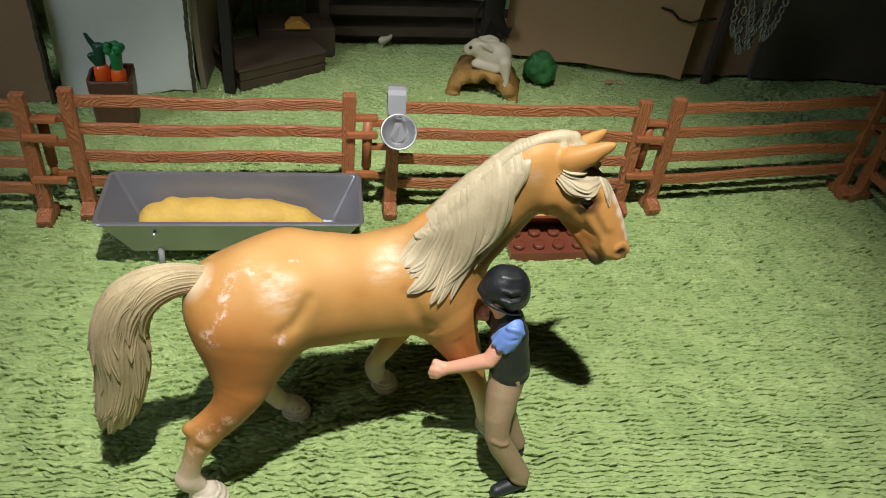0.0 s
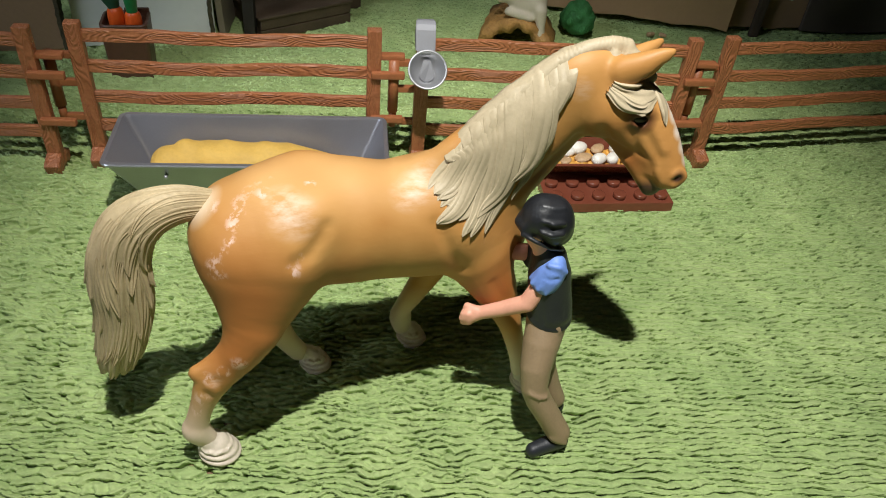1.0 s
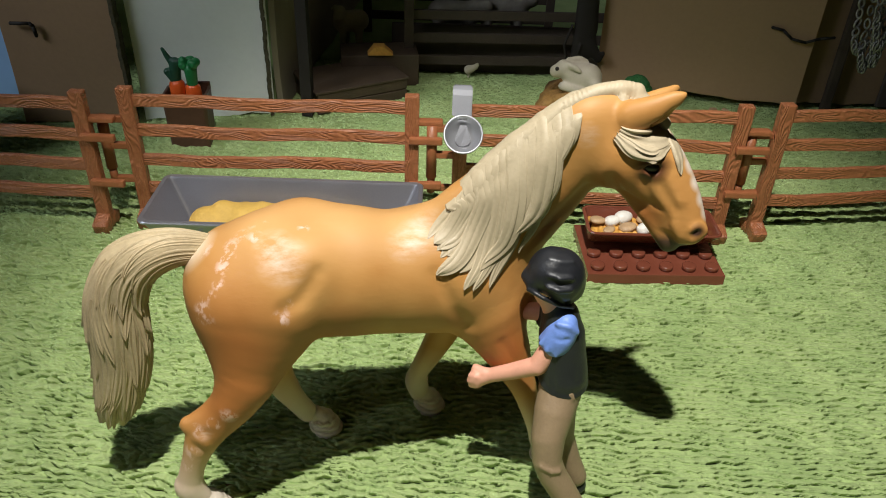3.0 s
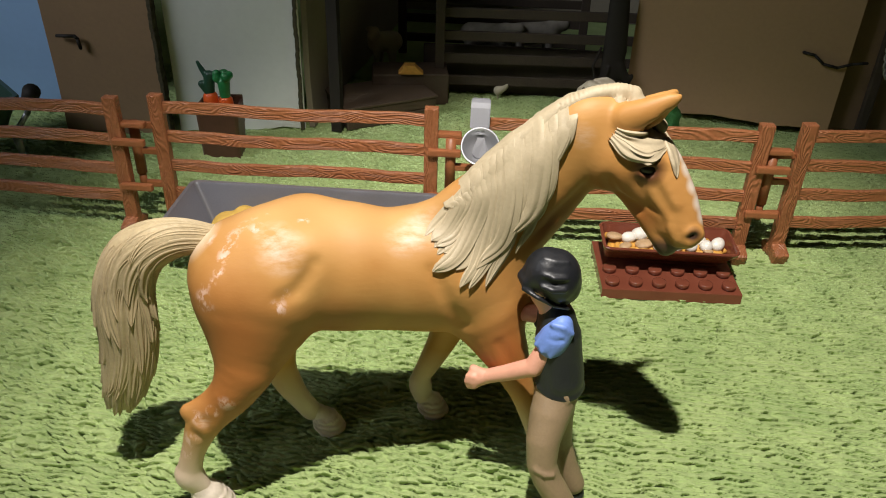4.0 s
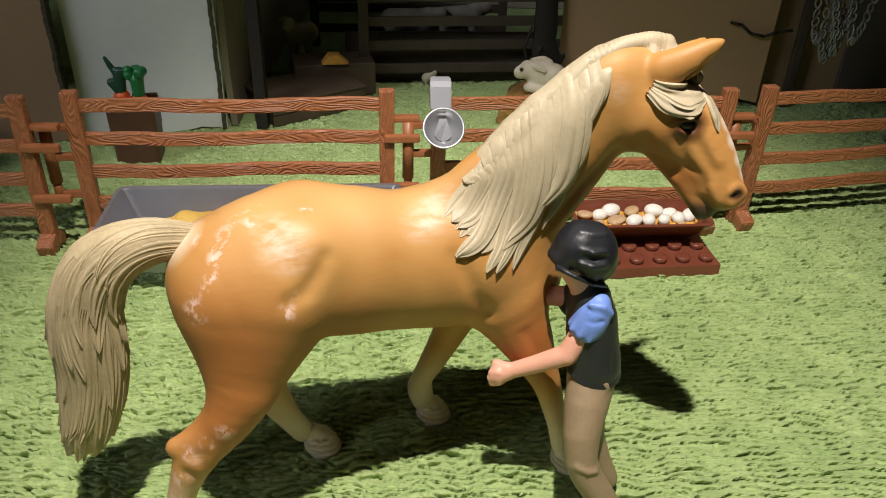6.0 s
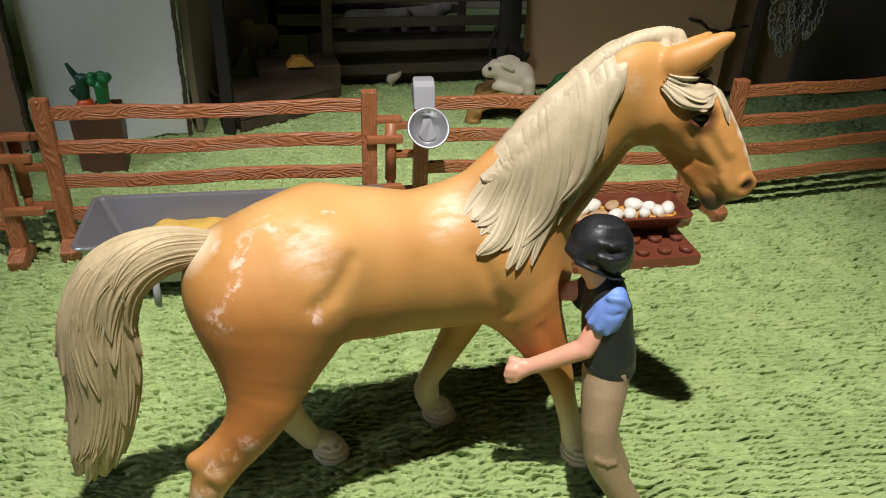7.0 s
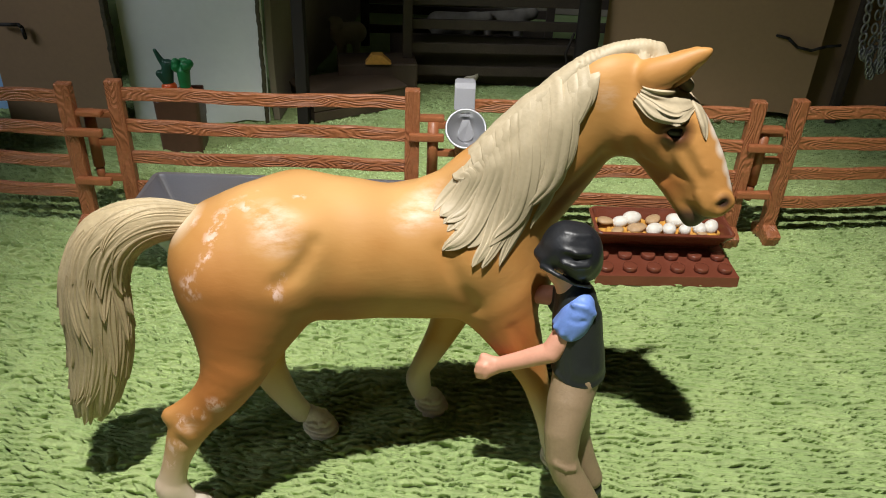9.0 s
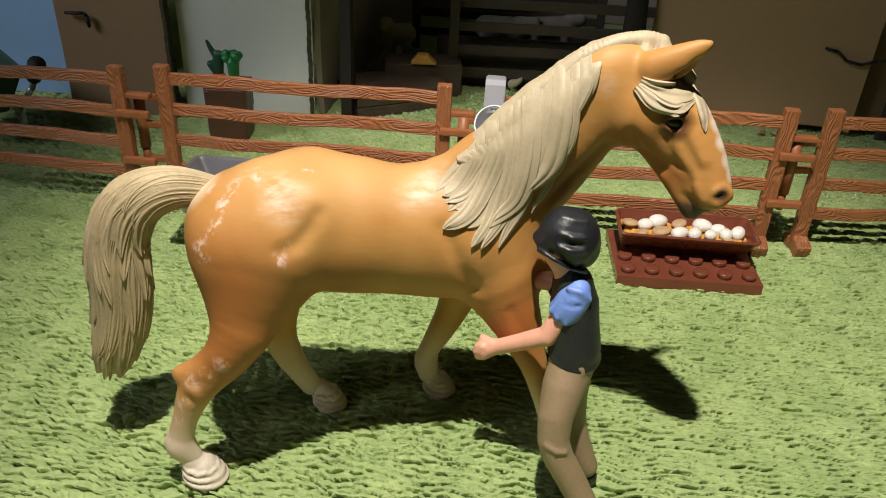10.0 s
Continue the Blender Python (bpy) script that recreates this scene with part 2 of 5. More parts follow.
M = {
    "rug": material("green_chenille", (0.298, 0.412, 0.150), 0.95, vary=0.14, scale=60, fine=900, bump=0.9, depth=0.0006, second=(0.405, 0.498, 0.21)),
    "fence": wood_grain_material("moulded_brown_fence", (0.30, 0.104, 0.040), (0.39, 0.148, 0.060), 0.5),
    "fence_post": wood_grain_material("upright_grain_post", (0.29, 0.100, 0.039), (0.37, 0.138, 0.058), 0.46, (1.0, 1.0, 0.22)),
    "fence_plain": material("brown_fence_plastic", (0.31, 0.108, 0.042), 0.42, vary=0.15, scale=200, fine=1400, bump=0.25),
    "hair": material("cream_moulded_hair", (0.455, 0.375, 0.245), 0.55, vary=0.12, scale=120, fine=1400, bump=0.12),
    "tail": material("tan_moulded_tail", (0.44, 0.345, 0.20), 0.6, vary=0.2, scale=120, fine=1400, bump=0.10),
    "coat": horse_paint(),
    "hoof": material("cream_hoof", (0.60, 0.52, 0.42), 0.6, vary=0.12),
    "black_gloss": material("black_eye_gloss", (0.018, 0.010, 0.007), 0.4, vary=0.1, bump=0),
    "helmet": material("black_helmet_paint", (0.014, 0.015, 0.018), 0.42, vary=0.2, bump=0.12),
    "vest": material("dark_vest_paint", (0.016, 0.018, 0.018), 0.5, vary=0.2, bump=0.2),
    "shirt": material("blue_shirt_paint", (0.16, 0.27, 0.66), 0.5, vary=0.12, bump=0.2),
    "skin": material("pink_doll_plastic", (0.72, 0.36, 0.25), 0.48, vary=0.06, bump=0.08),
    "khaki": material("khaki_trouser_paint", (0.27, 0.19, 0.11), 0.5, vary=0.1, bump=0.2),
    "shoe": material("black_shoe_paint", (0.015, 0.017, 0.022), 0.5, vary=0.2),
    "silver": material("silver_painted_plastic", (0.44, 0.44, 0.46), 0.36, metal=0.65, vary=0.06, scale=90, fine=1800, bump=0.05, gloss_vary=0.06),
    "silver_dark": material("grey_silver_plastic", (0.27, 0.27, 0.29), 0.6, metal=0.2, vary=0.06, scale=90, fine=1800, bump=0.05, gloss_vary=0.06),
    "paddle_grey": material("dull_grey_paddle", (0.15, 0.15, 0.16), 0.55, metal=0.3, vary=0.06, scale=90, fine=1800, bump=0.05),
    "trough_grey": material("violet_grey_metal", (0.33, 0.33, 0.365), 0.33, metal=0.7, vary=0.07, scale=60, fine=1800, bump=0.05, gloss_vary=0.08),
    "brick_brown": material("reddish_brown_brick_plastic", (0.175, 0.050, 0.028), 0.24, vary=0.1, scale=120, fine=1600, bump=0.03, gloss_vary=0.06),
    "hay": material("yellow_hay", (0.58, 0.36, 0.075), 0.7, vary=0.12, scale=150, fine=900, bump=0.3, depth=0.0005),
    "bean": material("white_bean", (0.78, 0.74, 0.66), 0.45, vary=0.06, bump=0.05),
    "seed": material("tan_seed", (0.46, 0.30, 0.16), 0.55, vary=0.2),
    "grain": material("orange_grain", (0.62, 0.32, 0.06), 0.55, vary=0.2),
    "white_board": material("white_board_paper", (0.74, 0.74, 0.70), 0.7, vary=0.05, scale=20, fine=300, bump=0.08),
    "corrugated": material("dark_corrugated_edge", (0.06, 0.05, 0.025), 0.9, vary=0.5, scale=500, fine=1500, bump=0.6),
    "cardboard": material("brown_cardboard", (0.36, 0.225, 0.115), 0.85, vary=0.08, scale=14, fine=500, bump=0.12),
    "cardboard_dark": material("dark_cardboard", (0.28, 0.175, 0.095), 0.85, vary=0.1, scale=14, fine=500, bump=0.12),
    # card of the far right wall; its lack of light is in the colour
    "dark": material("shade_dark_card", (0.085, 0.068, 0.052), 0.8, vary=0.2, scale=30),
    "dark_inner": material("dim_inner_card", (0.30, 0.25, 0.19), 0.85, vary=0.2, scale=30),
    "iron": material("black_iron_wire", (0.022, 0.017, 0.013), 0.7, metal=0.3, vary=0.2),
    "blue_card": material("pale_blue_card", (0.30, 0.48, 0.74), 0.7, vary=0.05, scale=20, fine=300, bump=0.05),
    "pot": material("dark_brown_pot_plastic", (0.095, 0.040, 0.024), 0.45, vary=0.15),
    "orange": material("orange_carrot_plastic", (0.70, 0.10, 0.015), 0.3, vary=0.1, bump=0.05),
    "leaf": material("green_leaf_plastic", (0.012, 0.16, 0.045), 0.4, vary=0.2),
    "leaf_dark": material("dark_green_leaf_plastic", (0.012, 0.055, 0.03), 0.4, vary=0.2),
    "white_fur": material("cream_rabbit_paint", (0.50, 0.44, 0.33), 0.6, vary=0.08),
    "bark": material("ochre_bark_paint", (0.36, 0.19, 0.05), 0.75, vary=0.35, scale=160, fine=800, bump=0.6, depth=0.0008),
    "bush": material("dark_green_bush", (0.025, 0.13, 0.03), 0.8, vary=0.35, scale=250, bump=0.6, depth=0.001),
    "barrow": material("dark_green_barrow_plastic", (0.025, 0.06, 0.04), 0.45, vary=0.15),
    "red": material("red_wheel_plastic", (0.45, 0.03, 0.015), 0.4, vary=0.1),
    "chain": material("steel_chain", (0.35, 0.34, 0.33), 0.35, metal=0.9, vary=0.1),
    "stall": material("dark_stall_wood", (0.075, 0.050, 0.030), 0.7, vary=0.3, scale=80, bump=0.4),
    "dark_wood": material("blackened_stall_wood", (0.058, 0.040, 0.026), 0.75, vary=0.3, scale=80, bump=0.4),
    "patch": material("black_and_white_hide", (0.03, 0.022, 0.016), 0.6, vary=0.0, scale=70, fine=120, second=(0.46, 0.40, 0.33)),
    "plaster": material("room_plaster", (0.80, 0.77, 0.72), 0.9, vary=0.04, scale=3, fine=60, bump=0.1),
    "boards": material("room_floor_boards", (0.20, 0.12, 0.07), 0.5, vary=0.2, scale=6, fine=80),
}


# ---- tools ----
def thing(name, label, category, group="", at=None):
    ob = new(name)
    ob.empty_display_size = 0.01
    if at is not None:
        ob.matrix_world = at
    return tagged(ob, label, category, group)


def as_object(name, bm, mat, parent=None, label="", smooth=True):
    me = bpy.data.meshes.new(name)
    bm.to_mesh(me)
    bm.free()
    for x in (mat if isinstance(mat, (list, tuple)) else [mat]):
        me.materials.append(x)
    if smooth:
        me.shade_smooth()
    ob = new(name, me)
    ob.parent = parent
    return tagged(ob, label)


def part(name, bm, mat, parent, label="", smooth=False):
    return as_object(name, bm, mat, parent, label, smooth)


def box(bm, centre, size, bevel=0.0, turn=None, taper=1.0):
    """A bevelled block; taper narrows its lower end."""
    made = bmesh.ops.create_cube(bm, size=1.0)["verts"]
    for v in made:
        k = taper if v.co.z < 0 else 1.0
        v.co = Vector((v.co.x * size[0] * k, v.co.y * size[1] * k, v.co.z * size[2]))
    if bevel:
        edges = list({e for v in made for e in v.link_edges})
        made = [v for v in bmesh.ops.bevel(bm, geom=edges, offset=bevel, segments=2, profile=0.6, affect="EDGES")["verts"]] + [v for v in made if v.is_valid]
        made = list(set(made))
    m = Matrix.Translation(centre) @ (turn or Matrix())
    for v in made:
        v.co = m @ v.co
    return bm


def rod(bm, a, b, r0, r1=None, seg=12):
    a, b = Vector(a), Vector(b)
    made = bmesh.ops.create_cone(bm, cap_ends=True, segments=seg, radius1=r0, radius2=r0 if r1 is None else r1, depth=(b - a).length)["verts"]
    m = Matrix.Translation((a + b) / 2) @ (b - a).to_track_quat("Z", "Y").to_matrix().to_4x4()
    for v in made:
        v.co = m @ v.co
    return bm


def tube(bm, points, r, seg=8):
    """A bent wire through the points."""
    for a, b in zip(points, points[1:]):
        rod(bm, a, b, r, seg=seg)
    for p in points:
        made = bmesh.ops.create_uvsphere(bm, u_segments=seg, v_segments=6, radius=r)["verts"]
        for v in made:
            v.co += Vector(p)
    return bm


def turned(bm, profile, seg=32):
    """A solid of revolution about z from (radius, height) pairs."""
    rings = [[bm.verts.new((r * math.cos(2 * math.pi * i / seg), r * math.sin(2 * math.pi * i / seg), z)) for i in range(seg)] for r, z in profile]
    for a, b in zip(rings, rings[1:]):
        for i in range(seg):
            bm.faces.new((a[i], a[(i + 1) % seg], b[(i + 1) % seg], b[i]))
    bm.faces.new(rings[0][::-1])
    bm.faces.new(rings[-1])
    return bm


def numpy_mesh(name, verts, faces, mats, parent=None, which=None):
    me = bpy.data.meshes.new(name)
    me.from_pydata(verts.tolist(), [], faces.tolist())
    for x in mats:
        me.materials.append(x)
    if which is not None:
        me.polygons.foreach_set("material_index", np.asarray(which, dtype=np.int32))
    me.shade_smooth()
    me.update()
    ob = new(name, me)
    ob.parent = parent
    return ob


# Soft solids, in millimetres: chains of (x, y, z, radius) blended into one another.
class Clay:
    def __init__(self):
        self.chains = []

    def chain(self, points, blend=1.5, flat=1.0, cuts=1):
        """flat: width across (y) in parts of the height; cuts: finer steps along a smooth curve."""
        p = np.array(points, float)
        if len(p) == 1:
            p = np.repeat(p, 2, 0)
        if cuts > 1 and len(p) > 2:
            q = np.concatenate([2 * p[:1] - p[1:2], p, 2 * p[-1:] - p[-2:-1]])
            fine = []
            for k in range(1, len(q) - 2):
                for t in np.arange(cuts) / cuts:
                    a, b, c, d = q[k - 1:k + 3]
                    fine.append(0.5 * (2 * b + (c - a) * t + (2 * a - 5 * b + 4 * c - d) * t * t + (3 * b - a - 3 * c + d) * t ** 3))
            p = np.array(fine + [p[-1]])
        self.chains.append((p, blend, flat))
        return self

    def carve(self, points, blend=2.0):
        """Presses a soft groove along the points."""
        self.chains.append((np.array(points, float), -blend, 1.0))
        return self

    @staticmethod
    def _join(old, d, k):
        if k > 0:
            h = np.maximum(k - np.abs(old - d), 0) / k
            return np.minimum(old, d) - h * h * k / 4
        h = np.maximum(-k - np.abs(old + d), 0) / -k
        return np.maximum(old, -d) + h * h * -k / 4

    @staticmethod
    def _link(p, a, b, flat):
        s = np.array([1, 1 / flat, 1])
        q, d = (p - a[:3]) * s, (b[:3] - a[:3]) * s
        t = np.clip((q @ d) / max(d @ d, 1e-9), 0, 1)
        return np.sqrt(((q - t[..., None] * d) ** 2).sum(-1)) - (a[3] + t * (b[3] - a[3]))

    def value(self, p):
        out = np.full(p.shape[:-1], 50.0)
        for pts, k, flat in self.chains:
            out = self._join(out, np.min([self._link(p, a, b, flat) for a, b in zip(pts, pts[1:])], axis=0), k)
        return out

    def mesh(self, step):
        ends = np.concatenate([pts for pts, k, flat in self.chains])
        lo, hi = (ends[:, :3] - ends[:, 3:]).min(0) - 3 * step - 1, (ends[:, :3] + ends[:, 3:]).max(0) + 3 * step + 1
        size = np.ceil((hi - lo) / step).astype(int) + 1
        field = np.full(size, 50.0)

        def block(pts, reach):
            r = pts[:, 3].max() + reach
            i0 = np.maximum(((pts[:, :3].min(0) - r - lo) / step).astype(int), 0)
            i1 = np.minimum(((pts[:, :3].max(0) + r - lo) / step).astype(int) + 2, size)
            return i0, i1, tuple(slice(i0[n], i1[n]) for n in range(3))

        for pts, k, flat in self.chains:
            reach = abs(k) + 2 * step
            w0, w1, whole = block(pts, reach)
            d = np.full(w1 - w0, 50.0)
            for a, b in zip(pts, pts[1:]):
                i0, i1, _ = block(np.stack([a, b]), reach)
                axes = [lo[n] + step * np.arange(i0[n], i1[n]) for n in range(3)]
                q = np.stack(np.meshgrid(*axes, indexing="ij"), -1)
                cut = tuple(slice(i0[n] - w0[n], i1[n] - w0[n]) for n in range(3))
                d[cut] = np.minimum(d[cut], self._link(q, a, b, flat))
            field[whole] = self._join(field[whole], d, k)
        return net(field, lo, step)


def net(field, lo, step):
    """The zero surface of a field on a grid, as vertices and quads."""
    n = np.array(field.shape) - 1
    inside = field < 0
    total, count = np.zeros((*n, 3)), np.zeros(n)
    for axis in range(3):
        for u in (0, 1):
            for w in (0, 1):
                off = [0, 0, 0]
                others = [k for k in range(3) if k != axis]
                off[others[0]], off[others[1]] = u, w
                first = tuple(slice(off[k], off[k] + n[k]) for k in range(3))
                off[axis] = 1
                last = tuple(slice(off[k], off[k] + n[k]) for k in range(3))
                f, g = field[first], field[last]
                cross = (f < 0) != (g < 0)
                t = np.where(cross, f / np.where(cross, f - g, 1), 0)
                here = np.zeros((*n, 3))
                here[..., axis] = t
                here[..., others[0]], here[..., others[1]] = u, w
                total += here * cross[..., None]
                count += cross
    mixed = count > 0
    ids = np.full(n, -1)
    ids[mixed] = np.arange(mixed.sum())
    cells = np.argwhere(mixed)
    verts = lo + step * (cells + total[mixed] / count[mixed][:, None])
    faces = []
    for axis in range(3):
        b, c = (axis + 1) % 3, (axis + 2) % 3
        first = [slice(None)] * 3
        last = [slice(None)] * 3
        first[axis], last[axis] = slice(0, -1), slice(1, None)
        cross = inside[tuple(first)] != inside[tuple(last)]
        at = np.argwhere(cross)
        at = at[(at[:, b] > 0) & (at[:, c] > 0) & (at[:, b] < n[b]) & (at[:, c] < n[c])]
        solid = inside[at[:, 0], at[:, 1], at[:, 2]]
        quad = []
        for db, dc in ((1, 1), (0, 1), (0, 0), (1, 0)):
            q = at.copy()
            q[:, b] -= db
            q[:, c] -= dc
            quad.append(ids[q[:, 0], q[:, 1], q[:, 2]])
        quad = np.stack(quad, 1)
        quad[~solid] = quad[~solid][:, ::-1]
        faces.append(quad)
    faces = np.concatenate(faces)
    count = np.zeros(len(verts))
    for k in range(4):
        for a in (faces[:, k], faces[:, (k + 1) % 4]):
            count += np.bincount(a, minlength=len(verts))
    for turn in range(4 if step > 0.55 else 3 if step > 0.48 else 1):
        near = np.zeros_like(verts)
        for k in range(4):
            for a, b in ((faces[:, k], faces[:, (k + 1) % 4]), (faces[:, (k + 1) % 4], faces[:, k])):
                for axis in range(3):
                    near[:, axis] += np.bincount(a, verts[b, axis], len(verts))
        verts = 0.45 * verts + 0.55 * near / np.maximum(count, 1)[:, None]
    return verts, faces


class Locks:
    """Moulded hair: tapered, grooved strips laid on a form by place(along, across, proud)."""
    def __init__(self):
        self.grids = []

    def lay(self, place, root, wide, thick, ridges=2.0, groove=0.14, steps=18, phase=0.0, blunt=4.0):
        c = np.concatenate([[-1], np.linspace(-0.95, 0.95, 17), [1]])
        grid = []
        for t in np.linspace(0, 1, steps):
            k = min(1, t / 0.4)
            w = (root + (wide - root) * k * k * (3 - 2 * k)) * (1 - t ** blunt) ** 0.7 + 0.03
            h = thick * (0.7 + 0.3 * (1 - c * c)) + groove * np.cos(2 * math.pi * ridges * (c + 1) / 2 + phase + 2.5 * t)
            h = h * (1 - 0.45 * t ** 4)
            h[0] = h[-1] = -0.8
            grid.append(place(t, c * w, h))
        self.grids.append(np.array(grid))
        return self

    def mesh(self, step):
        verts, faces, base = [], [], 0
        for g in self.grids:
            n, m = g.shape[:2]
            i = np.arange(n * m).reshape(n, m) + base
            verts.append(g.reshape(-1, 3))
            faces.append(np.stack([i[:-1, :-1], i[:-1, 1:], i[1:, 1:], i[1:, :-1]], -1).reshape(-1, 4))
            base += n * m
        return np.concatenate(verts), np.concatenate(faces)


def curve(points, t):
    """A smooth curve through the points, t from 0 to 1."""
    p = np.array(points, float)
    q = np.concatenate([2 * p[:1] - p[1:2], p, 2 * p[-1:] - p[-2:-1]])
    s = min(max(t, 0), 0.99999) * (len(p) - 1)
    k = int(s)
    s -= k
    a, b, c, d = q[k:k + 4]
    return 0.5 * (2 * b + (c - a) * s + (2 * a - 5 * b + 4 * c - d) * s * s + (3 * b - a - 3 * c + d) * s ** 3)


def clay_object(name, pieces, parent=None):
    """One mesh from (clay, step, material) pieces."""
    all_v, all_f, which, mats, base = [], [], [], [], 0
    for clay, step, mat in pieces:
        v, f = clay.mesh(step)
        if mat not in mats:
            mats.append(mat)
        all_v.append(v / 1000)
        all_f.append(f + base)
        which.append(np.full(len(f), mats.index(mat)))
        base += len(v)
    return numpy_mesh(name, np.concatenate(all_v), np.concatenate(all_f), mats, parent, np.concatenate(which))


def soft_noise(x, y, seed):
    """Smooth noise of two coordinates from a few turned waves."""
    rng = np.random.RandomState(seed)
    out = np.zeros_like(x)
    for _ in range(7):
        a, ph, f = rng.rand() * 6.283, rng.rand() * 6.283, 0.5 + rng.rand()
        out += np.sin((x * np.cos(a) + y * np.sin(a)) * f + ph)
    return out / 3.5


# ---- structure ----
def pile_height(x, y):
    """The pile of the rug: flat curly flakes in uneven rows, parted by narrow clefts."""
    cx, cy = 0.0037, 0.0019
    curl = 0.42 + 0.58 / (1 + np.exp((x - 0.01) * 60))
    wx = x + curl * (0.0018 * soft_noise(x * 380, y * 480, 3) + 0.0005 * soft_noise(x * 1300, y * 1300, 4))
    wy = y + curl * (0.0016 * soft_noise(x * 330, y * 420, 5) + 0.0004 * soft_noise(x * 1000, y * 1000, 6)) + 0.0003 * soft_noise(x * 700, y * 500, 16)
    col = wx / cx + 110 * (wx - np.log1p(np.exp((wx - 0.01) * 60)) / 60)
    gx, gy = np.floor(col).astype(int), np.floor(wy / cy).astype(int)
    table = np.random.RandomState(11).rand(256, 256, 4)
    best, second, tall, lean = np.full(x.shape, 9.0), np.full(x.shape, 9.0), np.zeros(x.shape), np.zeros(x.shape)
    ax, ay, bx, by = (np.zeros(x.shape) for _ in range(4))
    for dx in (-1, 0, 1):
        for dy in (-1, 0, 1):
            r = table[(gx + dx) % 256, (gy + dy) % 256]
            ux = (gx + dx + 0.05 + 0.9 * r[..., 0] - col) * cx
            uy = (gy + dy + 0.22 + 0.56 * r[..., 1]) * cy - wy
            d = np.hypot(0.75 * ux / cx, uy / cy)
            closer = d < best
            next_one = ~closer & (d < second)
            bx, by = np.where(closer, ax, np.where(next_one, ux, bx)), np.where(closer, ay, np.where(next_one, uy, by))
            ax, ay = np.where(closer, ux, ax), np.where(closer, uy, ay)
            second = np.where(closer, best, np.minimum(second, d))
            tall = np.where(closer, r[..., 2], tall)
            lean = np.where(closer, uy / cy * (0.5 + 0.7 * r[..., 3]), lean)
            best = np.where(closer, d, best)
    edge = np.clip((second - best) / 0.27, 0, 1)
    dome = edge * (2 - edge)
    cleft = np.clip(0.84 + 0.50 * soft_noise(x * 240, y * 700, 14), 0.12, 1.0)
    level = np.abs(ay - by) / np.maximum(np.hypot(ax - bx, ay - by), 1e-6)
    cleft = cleft * np.clip((level - 0.25) / 0.4 + 1.3 * (curl - 0.3), 0.05, 1)
    top = 0.0002 + 0.0008 * (tall - 0.5) + 0.0016 * lean
    z = top - (1 - dome) * (0.0050 - 0.0010 * curl) * cleft
    return z + 0.00013 * soft_noise(x * 3100, y * 3900, 8) + (0.00012 + 0.00032 * curl) * soft_noise(x * 1500, y * 2100, 21) + 0.0005 * soft_noise(x * 60, y * 60, 9)


def rug_mesh():
    all_v, all_f, base = [], [], 0
    for x0, x1, y0, y1, step, row in ((-0.190, 0.200, 0.140, 0.330, 0.00048, 0.00030), (-0.300, -0.190, 0.140, 0.330, 0.0008, 0.0006), (0.200, 0.300, 0.140, 0.330, 0.0008, 0.0006), (-0.300, 0.300, 0.330, 0.470, 0.0008, 0.0006)):
        xs, ys = np.linspace(x0, x1, int((x1 - x0) / step) + 1), np.linspace(y0, y1, int((y1 - y0) / row) + 1)
        x, y = np.meshgrid(xs, ys, indexing="ij")
        i = np.arange(x.size).reshape(x.shape) + base
        z = pile_height(x, y)
        for _ in range(1):
            z[1:-1] = 0.2 * z[:-2] + 0.6 * z[1:-1] + 0.2 * z[2:]
        all_v.append(np.stack([x, y - 0.62 * (z + 0.0005), z], -1).reshape(-1, 3))
        all_f.append(np.stack([i[:-1, :-1], i[1:, :-1], i[1:, 1:], i[:-1, 1:]], -1).reshape(-1, 4))
        base += x.size
    h = -0.0010
    ring = np.array([(-0.52, -0.25, h), (0.52, -0.25, h), (0.52, 0.72, h), (-0.52, 0.72, h), (-0.3, 0.14, h), (0.3, 0.14, h), (0.3, 0.47, h), (-0.3, 0.47, h)])
    all_v.append(ring)
    all_f.append(np.array([(0, 1, 5, 4), (1, 2, 6, 5), (2, 3, 7, 6), (3, 0, 4, 7)]) + base)
    return np.concatenate(all_v), np.concatenate(all_f)


rug = numpy_mesh("ground", *rug_mesh(), [M["rug"]])
tagged(rug, "bright green tufted chenille rug as a meadow", "rug", kind="structure")


def slab(name, centre, size, mat, label, category, turn=0.0, bevel=0.0):
    ob = as_object(name, box(bmesh.new(), (0, 0, 0), size, bevel), mat, smooth=False)
    ob.matrix_world = pose(*centre, 0, 0, turn)
    return tagged(ob, label, category, kind="structure")


slab("floor", (0, 0.2, -0.028), (1.5, 1.4, 0.05), M["boards"], "dark wooden floor under the rug", "floor")
slab("wall_north", (0, 0.93, 0.42), (1.5, 0.06, 0.9), M["plaster"], "plain pale plaster wall of the room", "wall")
slab("wall_south", (0, -0.53, 0.42), (1.5, 0.06, 0.9), M["plaster"], "plain pale plaster wall behind the camera", "wall")
slab("wall_east", (0.78, 0.2, 0.42), (0.06, 1.52, 0.9), M["plaster"], "plain pale plaster wall of the room", "wall")
for nm, cy, sy, cz, sz in (("wall_west_a", -0.44, 0.24, 0.42, 0.9), ("wall_west_b", 0.52, 0.88, 0.42, 0.9), ("wall_west_c", -0.12, 0.40, 0.195, 0.45), ("wall_west_d", -0.12, 0.40, 0.845, 0.05)):
    slab(nm, (-0.78, cy, cz), (0.06, sy, sz), M["plaster"], "plain pale plaster wall with a window opening", "wall")
slab("ceiling", (0, 0.2, 0.9), (1.62, 1.52, 0.06), M["plaster"], "plain white ceiling of the room", "ceiling")


